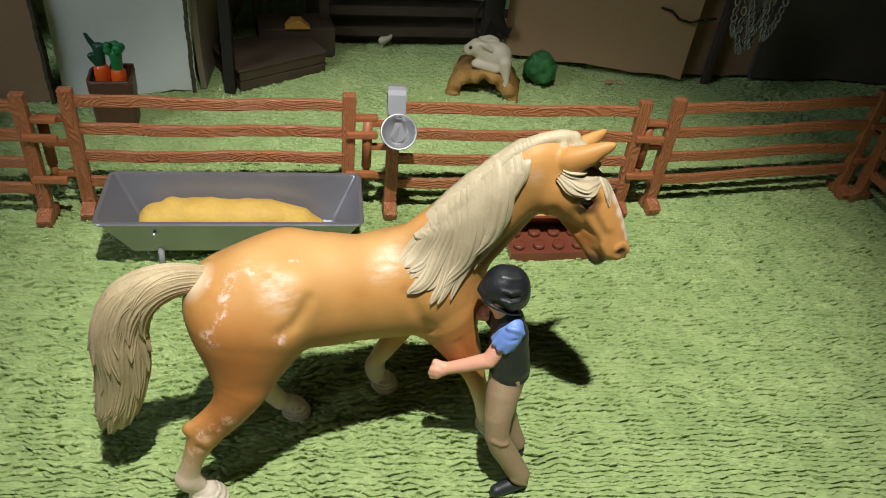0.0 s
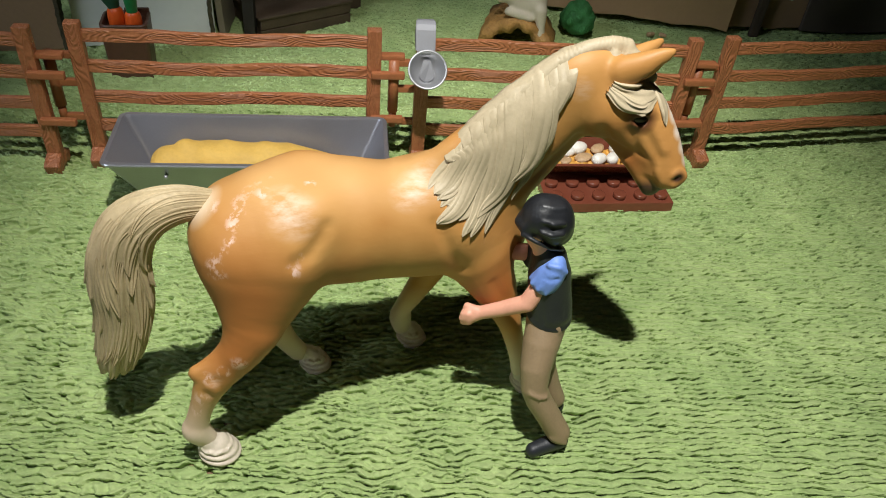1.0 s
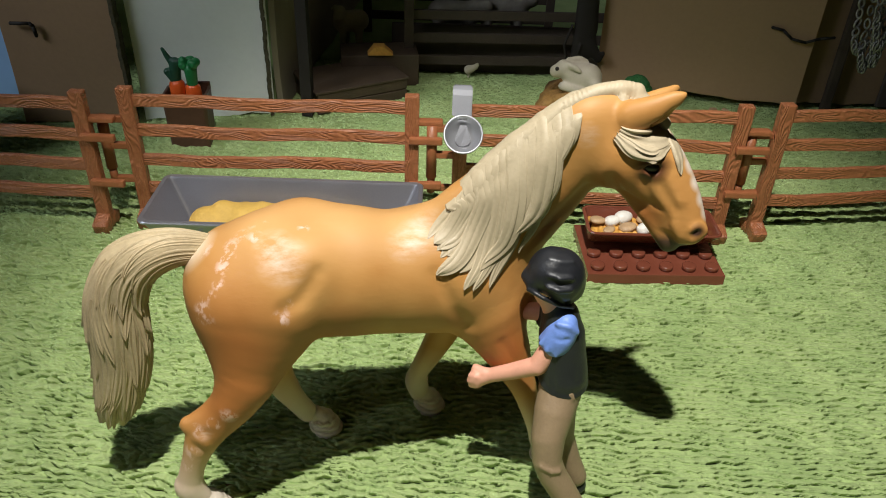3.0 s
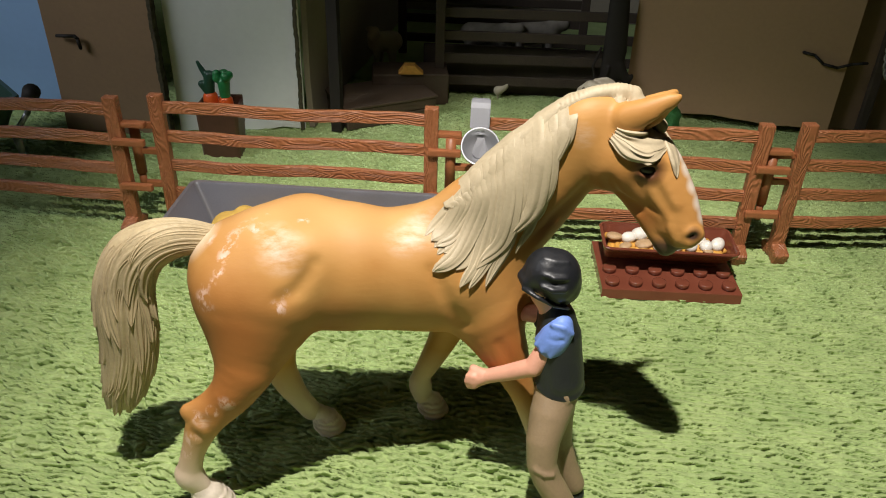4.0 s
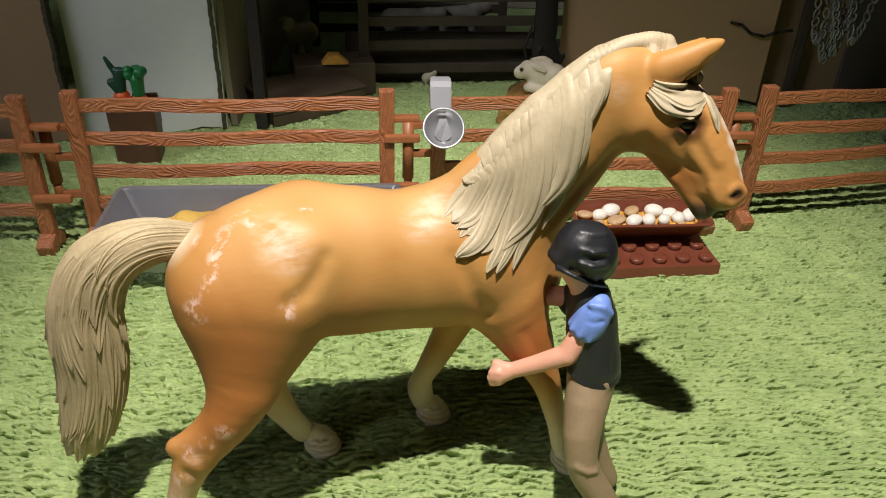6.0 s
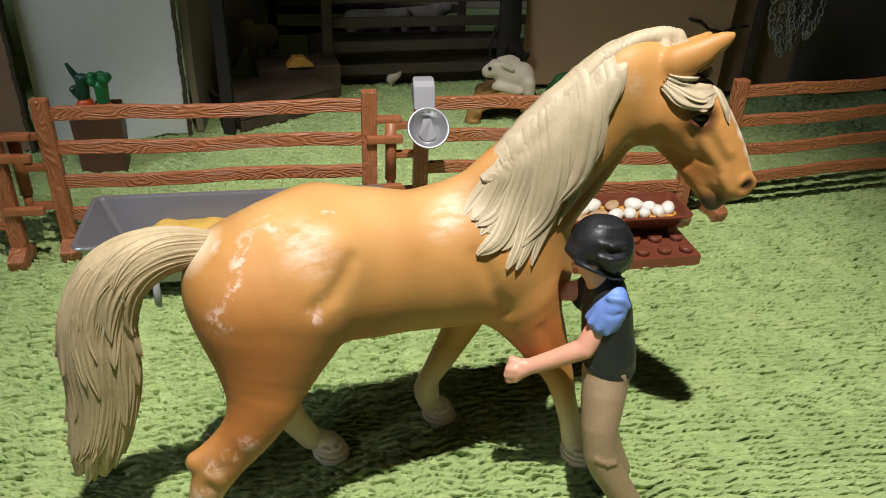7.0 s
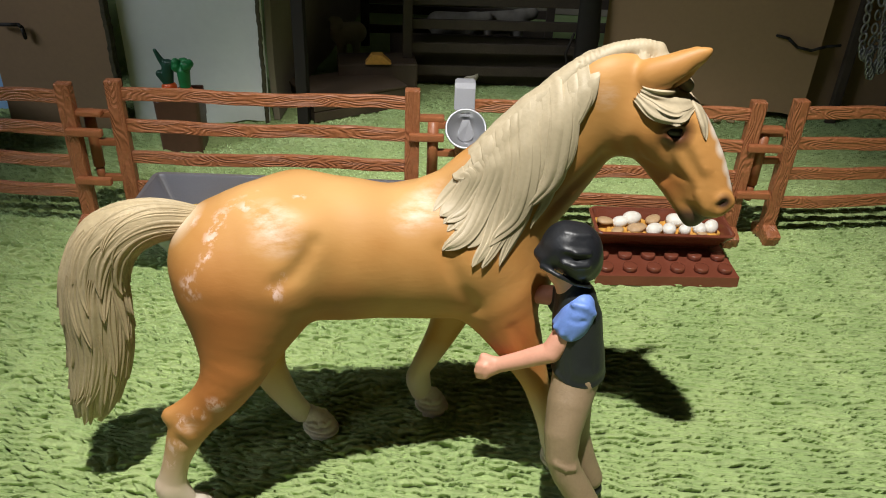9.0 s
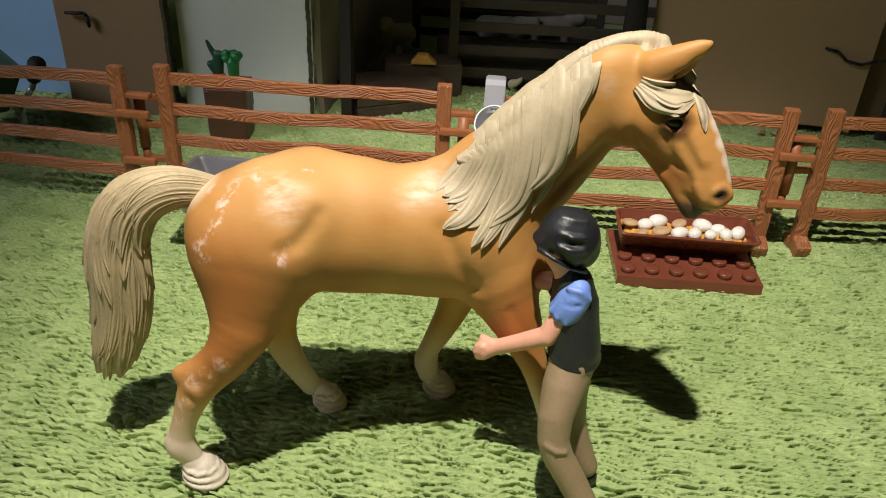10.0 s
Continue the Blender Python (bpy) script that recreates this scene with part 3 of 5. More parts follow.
# ---- the toy horse ----
def horse():
    body = Clay()
    body.chain([(-38, 0, 58.2, 13.4), (-30.3, 0.3, 60, 14.3), (-18.6, 1, 59.2, 13.9)], 5, 0.96, 4)
    body.chain([(-18.6, 1, 59.1, 13.9), (-7.9, 1.8, 57.4, 14.4), (3.1, 2.6, 56.8, 14.6)], 4, 0.87, 4)
    body.chain([(3.1, 2.6, 57.5, 14.6), (12, 3, 54.5, 13.4), (18, 3, 50.3, 10.2)], 4, 0.78, 4)
    for s, m in ((-1, 0), (1, 0.4)):
        body.chain([(-33, m + 7 * s, 57.5, 9.2), (-39, m + 6.6 * s, 53, 7.8)], 5, 0.9, 4)
        body.chain([(-26.0, m + 7.2 * s, 67.2, 4.6), (-29.5, m + 7.6 * s, 63.6, 5.2)], 7, 0.9, 4)
        body.chain([(-40.0, m + 6.8 * s, 58.0, 7.4), (-40.6, m + 7.2 * s, 52.6, 5.8), (-41.0, m + 8.0 * s, 46.4, 4.8)], 6, 0.9, 4)
        body.chain([(-31.6, m + 9.4 * s, 57.6, 6.0), (-34.6, m + 10.0 * s, 51.0, 5.0)], 5, 0.9, 4)
        body.chain([(8, 3 + 5.8 * s, 57.5, 7.0), (14, 3 + 6.2 * s, 49.5, 6.6)], 4, 0.8, 4)
    body.chain([(12.2, 2.8, 63.0, 12.6), (21.8, 1.5, 75.2, 10.9), (29.4, 0.3, 85.6, 9.3), (33.8, -0.8, 91.0, 8.2)], 5, 0.62, 4)
    body.chain([(1.5, 1.8, 70.2, 3.6), (4.6, 1.0, 72.6, 3.8), (8.0, 0.8, 75.6, 4.2), (13.2, 1.2, 78.8, 4.5), (18.3, 1.2, 82.4, 4.5), (23.3, 0.8, 86.6, 4.8), (28.3, 0.4, 90.4, 4.8), (33.5, 0, 93.8, 5.0), (38.5, -0.6, 94.8, 4.8)], 3.5, 0.82, 4)
    # head, turned a little to the near side
    body.chain([(40.2, -1.5, 87.3, 8.4), (45.4, -4, 85.8, 7.0), (50.2, -7.5, 80.0, 5.6), (52.7, -10.2, 75.3, 4.5), (53.4, -11.0, 73.8, 4.1)], 3, 0.88, 4)
    body.chain([(40.4, 2.2, 87.2, 7.2), (45.4, -0.4, 85.2, 5.8), (50.0, -4.6, 79.4, 4.6), (52.6, -7.8, 74.4, 3.6)], 3, 0.8, 4)
    body.chain([(41.2, -5.2, 85.4, 5.2), (43.8, -5.9, 83.0, 4.2)], 2.5, 0.65, 4)
    body.chain([(42.0, 3.0, 85.4, 5.5), (44.8, 1.6, 82.6, 4.6)], 2.5, 0.7, 4).chain([(46.0, 0.5, 88.0, 3.4), (50.0, -5.0, 81.0, 3.4)], 3, 0.9, 4)
    body.chain([(43.4, -3.5, 80.4, 3.4), (47.6, -7.3, 75.0, 3.0), (50.4, -9.6, 70.6, 2.6), (50.9, -9.9, 69.4, 2.3)], 1.6, 0.85, 4)
    body.chain([(41.6, -7.4, 89.6, 1.1), (44.4, -8.9, 89.6, 1.2), (46.8, -9.0, 88.2, 1.0)], 1.0, 0.9, 4)
    body.chain([(45.4, -8.6, 83.2, 0.9), (49.8, -11.2, 77.6, 0.7)], 1.6, 0.9, 4)
    for s in (-1, 1):
        body.chain([(55.3, -11.4 + 2.5 * s, 74.4, 1.5), (54.0, -11.0 + 2.9 * s, 72.8, 1.3)], 1.2, 0.8, 4)
    body.chain([(40.2, -5.0, 96.2, 3.6), (43.4, -6.4, 98.0, 3.2), (46.2, -7.4, 100.4, 2.0), (48.2, -8.1, 101.9, 0.9)], 1.2, 0.75, 4)
    body.chain([(43.0, 1.0, 94.6, 2.9), (47.2, 2.0, 96.4, 2.3), (50.4, 2.7, 97.9, 1.4), (51.8, 3.0, 98.6, 0.9)], 1.4, 0.8, 4)
    # legs: near hind, far hind, far fore, near fore
    body.chain([(-34.7, -6, 53.1, 11.2), (-38.0, -9.8, 45.0, 7.9), (-42.3, -12, 35.6, 5.3), (-49.2, -13, 28.0, 4.3), (-53.0, -13.5, 19.6, 2.9), (-54.9, -13.5, 13.4, 2.9), (-55.4, -13.5, 10.4, 3.5), (-53.4, -13.5, 6.6, 2.6)], 3.5, 0.85, 4)
    body.chain([(-46.0, -12.3, 31.8, 3.2), (-52.8, -13, 30.2, 2.2)], 1.4, 0.8, 4)
    body.chain([(-49.2, -15.0, 28.6, 2.3), (-48.6, -15.4, 26.6, 1.9)], 1.2, 0.9).chain([(-39.0, -13.4, 40.4, 3.4), (-42.8, -14.4, 36.0, 2.4)], 3.5, 0.9)
    body.chain([(-33.6, 6, 49, 9.2), (-35.6, 7.8, 34.0, 5.8), (-35.6, 9.5, 24, 4.3), (-33.6, 10, 17, 3.6), (-31.4, 10.5, 11.8, 3.0), (-28.6, 11, 6.5, 2.8)], 3.5, 0.85, 4)
    body.chain([(9.6, 7, 46, 6.4), (8.6, 9, 40, 5.3), (6.3, 12, 29.0, 3.9), (3.0, 14.3, 19.0, 3.1), (1.2, 15.4, 14.0, 2.7), (0.8, 15.8, 10.4, 3.2), (1.6, 16, 6, 2.7)], 3.5, 0.85, 4)
    body.chain([(15, -2.5, 46, 7.8), (18.5, -4.5, 39.5, 6.0), (21, -6, 34, 4.5), (23.8, -7.3, 27.5, 3.2), (26.4, -7.0, 19.5, 2.6), (28.6, -6.6, 13, 2.6), (30, -6.4, 7.5, 2.7)], 3.5, 0.85, 4)
    hoof = Clay()
    for x, y, d in ((-52.6, -13.5, 1.8), (-26.0, 11, 2.0), (3.0, 16, 1.6), (31.6, -6.4, 1.6)):
        k = 1.0 if y < 0 else 0.84
        hoof.chain([(x - 0.8, y, 6.0, 2.7 * k), (x + d * 0.5, y, 3.4, 3.7 * k), (x + d, y, 1.0, 4.5 * k)], 1, 0.95)
        # feathered fringe above two growth rings
        for r, z, fat, fringe in ((3.75 * k, 4.5, 0.5, 0.28), (4.35 * k, 2.9, 0.55, 0.0), (4.75 * k, 1.3, 0.6, 0.0)):
            ring = [(x + d * (1.1 - z * 0.13) + r * math.cos(a) * 0.98, y + r * 0.93 * math.sin(a), z - 0.16 * r * math.cos(a) + fringe * math.sin(9 * a), fat) for a in np.linspace(0, 2 * math.pi, 49 if fringe else 21)]
            hoof.chain(ring, 0.35)

    def drape(u, w, proud):
        """A point on the near side of the body at that length and height."""
        vs = np.linspace(-24, 2, 53)
        f = body.value(np.stack([np.full(53, u), vs, np.full(53, w)], -1))
        k = int(np.argmax(f < 0))
        v = vs[k - 1] + 0.5 * f[k - 1] / (f[k - 1] - f[k]) if k else vs[int(np.argmin(f))] - 1.0
        return np.array([u, v - proud, w])

    for line, r, soft in ((((-22.8, 68.4), (-24.2, 66.0), (-26.6, 63.4), (-29.6, 62.2)), 0.4, 3.0), (((-52.6, 26.6), (-49.8, 25.4), (-47.4, 25.4)), 0.5, 1.4), (((-50.8, 29.8), (-48.2, 31.0), (-46.4, 30.0)), 0.4, 1.0), (((1.5, 64), (5, 56), (8.5, 49)), 0.4, 3.0),
                          (((36.6, 84), (39.5, 79.8), (43.4, 77.4)), 0.8, 2.0), (((22, 66), (27, 73), (33, 80)), 0.7, 2.4), (((17, 44), (20.5, 38)), 0.6, 1.6),
                          (((47.4, 73.0), (49.6, 72.7), (52.0, 71.6)), 0.35, 0.8), (((-49.0, 31.0), (-47.6, 26.0)), 0.5, 1.6)):
        body.carve([(*drape(u, w, 0.55), r) for u, w in line], soft)
    # eye socket with its lids, nostril, mouth and chin
    socket = drape(44.0, 87.3, 0)
    nostril = drape(53.9, 74.7, 0)
    body.carve([(*(socket + (-0.7, 0.2, 0.2)), 1.5), (*(socket + (0.9, 0.1, -0.3)), 1.4)], 0.9)
    body.chain([(*(socket + (-1.9, 0.2, -0.7)), 0.45), (*(socket + (-0.6, -0.1, -1.6)), 0.5), (*(socket + (1.0, 0.0, -1.7)), 0.5), (*(socket + (2.2, 0.4, -0.9)), 0.45)], 0.8)
    body.chain([(*(socket + (-2.0, 0.3, 0.6)), 0.5), (*(socket + (-0.4, -0.4, 1.5)), 0.6), (*(socket + (1.4, -0.2, 1.2)), 0.6), (*(socket + (2.4, 0.4, 0.2)), 0.45)], 0.8)
    body.carve([(*(nostril + (0.2, 0.2, 0.2)), 0.65), (*(nostril + (-0.4, 0.0, -0.4)), 0.5)], 0.7)
    body.chain([(*(nostril + (-1.2, 0.5, 0.5)), 0.45), (*(nostril + (-0.2, 0.4, 1.2)), 0.45), (*(nostril + (1.0, 0.9, 0.9)), 0.45)], 1.0)
    body.carve([(*drape(u, w, 0.25), 0.5) for u, w in ((48.4, 72.6), (49.8, 71.6), (51.2, 70.6), (52.8, 70.6))], 0.6)
    body.carve([(*drape(u, w, 0.4), 0.5) for u, w in ((42.6, 84.6), (43.8, 81.6), (45.4, 79.0))], 1.4)
    body.carve([(*drape(u, w, 0.4), 0.45) for u, w in ((45.4, 79.0), (47.4, 77.6), (48.6, 75.2))], 1.2)
    for k in range(7):
        u = 36.8 + 1.05 * k
        w = 82.6 - 0.62 * k
        body.carve([(*drape(u, w, 0.15), 0.16), (*drape(u + 0.5, w + 1.5, 0.12), 0.12)], 0.35)
    body.chain([(*drape(u, w, -0.5), 0.8) for u, w in ((46.2, 86.6), (48.4, 83.6), (50.2, 80.4))], 1.2)
    body.carve([(*drape(u, w, 0.35), 0.45) for u, w in ((45.6, 84.2), (47.4, 81.6), (49.2, 79.0))], 1.2)
    body.chain([(*drape(u, w, -0.4), 0.7) for u, w in ((49.8, 75.6), (51.0, 73.4), (51.6, 71.8))], 1.0)
    body.carve([(43.6, -7.2, 95.8, 0.9), (46.6, -8.2, 98.8, 0.6)], 0.9)
    eye = Clay().chain([(*(socket + (-0.5, 0.9, 0.1)), 1.3), (*(socket + (0.6, 0.9, -0.1)), 1.3)], 0.4, 0.8)

    rng = random.Random(5)
    crest_u = np.array([-2.2, 2.6, 8.0, 13.2, 18.3, 23.3, 28.3, 33.5, 38.8, 42.0])
    crest_w = np.array([71.6, 75.2, 80.6, 86.1, 90.6, 94.6, 98.3, 100.6, 101.4, 100.8])
    crest = Clay().chain([(u, 1.0 - 0.04 * max(0, u), w - 2.5 * r + 0.7 * min(1, max(0, (u - 23) / 6)), 2.4 * r) for u, w, r in zip(crest_u[1:], crest_w[1:], (0.05, 0.35, 0.8, 0.95, 0.95, 0.85, 0.72, 0.66, 0.55))], 0.8, 1.0, 4)
    crest.chain([(38.4, -0.6, 99.6, 1.9), (38.6, -3.2, 97.6, 1.2), (38.0, -5.2, 95.6, 0.8)], 0.8).chain([(41.6, -1.0, 98.6, 2.0), (44.6, -2.6, 96.8, 1.8), (47.2, -3.6, 94.0, 1.6)], 1.0)
    # combed grooves over the poll
    for u0 in np.arange(27.0, 41.6, 0.85):
        top = 0.7 * min(1, max(0, (u0 - 23) / 6)) + float(np.interp(u0, crest_u, crest_w))
        crest.carve([(u0 - 0.5 + 0.45 * math.cos(a), 1.0 - 0.04 * u0 - 1.85 * math.sin(a), top - 1.8 + 1.8 * math.cos(a), 0.14) for a in np.linspace(-0.4, 2.0, 7)], 0.3)
    grid_u, grid_w = np.linspace(-6, 56, 125), np.linspace(55, 103, 97)
    gv = np.linspace(-22, 4, 53)
    cube = body.value(np.stack(np.meshgrid(grid_u, gv, grid_w, indexing="ij"), -1))
    hit = cube < 0
    k = np.argmax(hit, 1)
    lo_f = np.take_along_axis(cube, np.maximum(k - 1, 0)[:, None], 1)[:, 0]
    hi_f = np.take_along_axis(cube, k[:, None], 1)[:, 0]
    skin_v = np.where(hit.any(1), gv[np.maximum(k - 1, 0)] + 0.5 * lo_f / np.maximum(lo_f - hi_f, 1e-6), -1.0)

    def skin(u, w):
        """The near side of the neck and head at that length and height."""
        a, b = np.clip((u + 6) / 0.5, 0, 123.99), np.clip((w - 55) / 0.5, 0, 95.99)
        i, j = a.astype(int), b.astype(int)
        a, b = a - i, b - j
        return (1 - a) * (1 - b) * skin_v[i, j] + a * (1 - b) * skin_v[i + 1, j] + (1 - a) * b * skin_v[i, j + 1] + a * b * skin_v[i + 1, j + 1]

    def hanging(points, lift):
        """Hair that starts behind the crest, folds over it and lies on the neck."""
        u0 = points[0]
        w0 = float(np.interp(u0, crest_u, crest_w))
        path = [(u0, w0 - 2.6 * float(np.interp(u0, (4, 14), (0.35, 0.9))))] + list(points[1:])

        def place(t, c, h):
            h = h + lift * min(1, 0.35 + 2 * t)
            if t < 0.15:
                a = radians(95 - 175 * t / 0.15)
                thin = float(np.interp(u0, (4, 14), (0.35, 0.9)))
                u, r = u0 + 0.8 * c, (2.5 + h) * thin
                w = np.interp(u, crest_u, crest_w) - 2.5 * thin
                return np.stack([u, 0.6 + r * math.sin(a) * 0.95, w + r * math.cos(a)], -1)
            s = (t - 0.15) / 0.85
            q, d = curve(path, s), curve(path, s + 0.02) - curve(path, s - 0.02)
            d = d / max(1e-6, np.hypot(*d))
            k = min(1, s / 0.3)
            across = (1 - k) * np.array([0.8, 0.62]) + k * np.array([-d[1], d[0]])
            u, w = q[0] + c * across[0], q[1] + c * across[1]
            far = k * k * (3 - 2 * k)
            v = (1 - far) * np.minimum(-1.9, skin(u, w)) + far * np.minimum(skin(u, w), 0.5)
            return np.stack([u, v - h, w], -1)
        return place

    mane = Locks()
    tresses = [(5.4, (7.0, 76.2), (4.7, 71.7), (1.2, 69.5)), (8.2, (9.6, 77.0), (6.3, 70.9), (2.3, 68.6)), (11.0, (11.7, 77.0), (7.9, 68.1), (1.4, 63.8)),
               (13.6, (13.8, 77.0), (11.5, 66.2), (7.2, 60.4)), (16.0, (15.9, 77.5), (14.4, 67.0), (9.2, 59.9)), (18.4, (18.2, 79.0), (17.4, 68.0), (13.0, 59.4)), (17.6, (18.0, 78.8), (16.5, 69.4), (10.8, 64.0)), (20.8, (20.1, 82.4), (18.8, 74.3), (17.0, 66.8)),
               (23.2, (23.2, 85.2), (22.4, 76.8), (18.4, 70.7)), (25.2, (25.2, 88.2), (24.8, 80.4), (20.6, 72.3)), (22.0, (22.5, 81.5), (22.6, 73.0), (19.7, 65.4)), (26.8, (26.6, 92.6), (25.0, 88.0), (23.0, 84.9)), (28.4, (28.2, 94.6), (27.6, 91.8), (25.8, 88.4))]
    wide = (1.3, 1.2, 1.7, 1.4, 1.3, 1.5, 1.7, 1.6, 1.8, 1.3, 0.9, 1.6, 1.1)
    lifts = (0.15, 0.10, 0.45, 0.25, 0.50, 0.30, 0.95, 0.40, 0.95, 0.50, 0.05, 0.35, 0.15)
    for n in range(len(tresses) - 1):
        a, b = tresses[n], tresses[n + 1]
        if len(a) == len(b) and abs(a[0] - b[0]) < 4:
            for f, reach in ((0.5, 0.62),):
                mid = [a[0] * (1 - f) + b[0] * f] + [tuple((1 - f) * np.array(p) + f * np.array(q)) for p, q in zip(a[1:], b[1:])]
                tip = np.array(mid[-2]) + (np.array(mid[-1]) - np.array(mid[-2])) * reach
                mane.lay(hanging([*mid[:-1], tuple(tip)], 0.30), 2.5, 2.0, 0.45, 1.5, 0.08, 22, n)
    for n, (line, w, up) in enumerate(zip(tresses, wide, lifts)):
        mane.lay(hanging(line, 0.25 + up * 0.7), 2.3, w * 1.25, 0.6, 1.0 + (n % 3) * 0.5, 0.10, 28, n * 1.7, 6.0)
        if len(line) > 3 and w > 1.1:
            # a narrower lock riding on the broad one, ending earlier
            p, q = np.array(line[-2]), np.array(line[-1])
            side = 0.5 * w * (1 if n % 2 else -1)
            short = [line[0] + 0.6 * side, *[(x[0] + 0.7 * side, x[1] + 0.3 * side) for x in line[1:-1]], tuple(p + (q - p) * rng.uniform(0.72, 0.9) + (0.6 * side, 0.3 * side))]
            mane.lay(hanging(short, up * 0.7 + 0.5), 1.5, 0.65 * w, 0.4, 1.0, 0.08, 26, n, 5.0)

    def lying(points, lift):
        def place(t, c, h):
            q, d = curve(points, t), curve(points, t + 0.03) - curve(points, t - 0.03)
            d = d / max(1e-6, np.hypot(*d))
            u, w = q[0] - c * d[1], q[1] + c * d[0]
            return np.stack([u, skin(u, w) - h - lift * math.sin(math.pi * min(1, 0.1 + t)), w], -1)
        return place

    # thin hair that runs out over the withers
    for points, w in ((((10.0, 79.2), (6.8, 75.2), (3.4, 71.6), (1.2, 69.4)), 1.2), (((11.0, 77.4), (7.4, 73.0), (4.0, 70.0), (1.8, 68.2)), 1.2), (((9.4, 80.0), (5.8, 76.0), (2.4, 72.2), (0.0, 70.0)), 1.0), (((12.0, 76.4), (8.0, 71.4), (4.4, 68.6), (2.4, 67.0)), 1.1)):
        mane.lay(lying(points, 0.05), 1.0, w, 0.22, 1.5, 0.07, 20, w * 7, 3.0)
    # forelock, swept over the brow, and the lock that falls on the face
    for points, w, lift in ((((37.2, 94.6), (41.6, 93.6), (46.0, 93.2), (49.2, 92.6)), 1.1, 0.5), (((37.0, 93.9), (40.8, 92.5), (45.2, 92.1), (48.8, 92.0)), 1.1, 0.8), (((36.4, 93.4), (39.2, 91.5), (43.4, 90.6), (48.4, 91.3)), 1.2, 1.1), (((36.3, 92.9), (38.8, 90.7), (42.6, 89.7), (46.6, 90.2)), 0.8, 0.9),
                            (((38.2, 92.9), (42.4, 91.3), (46.6, 91.5)), 0.6, 1.5), (((47.8, 92.4), (48.9, 90.2), (49.6, 88.0), (49.9, 85.9)), 0.9, 0.5), (((48.9, 92.2), (50.0, 90.0), (50.5, 87.6)), 0.7, 0.3)):
        mane.lay(lying(points, lift), 0.5, w, 0.55, 1.5, 0.13, 18, w * 9, 5.0)

    tail = Clay()
    core = [(-42.0, 2, 65.6, 2.6), (-53.0, 1, 67.2, 4.5), (-61.0, 0, 64.4, 5.8), (-65.4, 0, 57.2, 6.3), (-66.7, 0, 49.1, 6.7), (-67.3, 0, 40.4, 6.3), (-69.3, 0, 31.2, 5.6), (-71.6, 0, 24.5, 4.4), (-73.4, 0, 19.5, 2.6)]
    tail.chain([(*p[:3], p[3] * 0.97) for p in core[:-1]], 2, 0.78, 4)
    core = [np.array(p, float) for p in core]

    def on_tail(s, a, proud):
        p = curve(core, s / 8)
        d = curve(core, s / 8 + 0.02) - curve(core, s / 8 - 0.02)
        d = d / np.linalg.norm(d[:3])
        out = np.array([d[2], 0, -d[0]])
        r = max(0.3, p[3] + proud)
        return p[:3] + out * (math.cos(a) * r) + np.array([0, math.sin(a) * r * 0.78, 0])

    # layers of grooved locks with ragged, lifted ends
    locks = Locks()
    for first, last, count, w, flare, sweep in ((4.6, 8.0, 20, 1.3, 0.4, -0.10), (4.2, 7.3, 15, 1.3, 0.9, 0.16), (3.0, 6.3, 17, 1.35, 0.9, 0.22), (2.0, 4.9, 13, 1.6, 1.0, -0.10), (0.2, 3.6, 14, 1.7, 0.8, -0.6), (0.0, 2.9, 10, 1.5, 0.5, -0.8)):
        for n in range(count):
            side = 2 * math.pi * (n + rng.uniform(-0.3, 0.3)) / count
            end = min(8.0, last + rng.uniform(-0.9, 0.35))
            start = max(0, first + rng.uniform(-0.3, 0.5)) if first > 0.3 else first
            near_side = -1 if math.sin(side) < 0 else 1
            up, wag, turn = rng.uniform(-0.2, 0.35), rng.uniform(0, 6), -near_side * sweep * rng.uniform(0.6, 1.3)

            def place(t, c, h, side=side, start=start, end=end, up=up, wag=wag, turn=turn, flare=flare):
                s = start + (end - start) * t
                r = float(np.interp(s, range(len(core)), [p[3] for p in core]))
                a = side + turn * t * t + 0.14 * math.sin(3.4 * t + wag) * t
                return np.array([on_tail(s, a + ci / r, -0.62 + 0.85 * hi + up * (0.3 + 0.7 * t) + flare * t ** 4) for ci, hi in zip(c, h)])
            locks.lay(place, 0.5, w * rng.uniform(0.8, 1.25), 0.62, 1.5 + (n % 2), 0.26, 22, wag, 2.6)
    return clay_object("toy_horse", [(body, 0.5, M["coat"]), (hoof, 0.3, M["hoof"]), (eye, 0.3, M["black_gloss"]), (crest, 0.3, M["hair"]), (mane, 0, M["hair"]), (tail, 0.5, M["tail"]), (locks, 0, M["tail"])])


horse_ob = horse()
horse_ob.matrix_world = pose(-0.020, 0.1889, 0, 0, 0, 12.5)
tagged(horse_ob, "tan palomino toy horse with cream mane standing on rug", "toy horse")


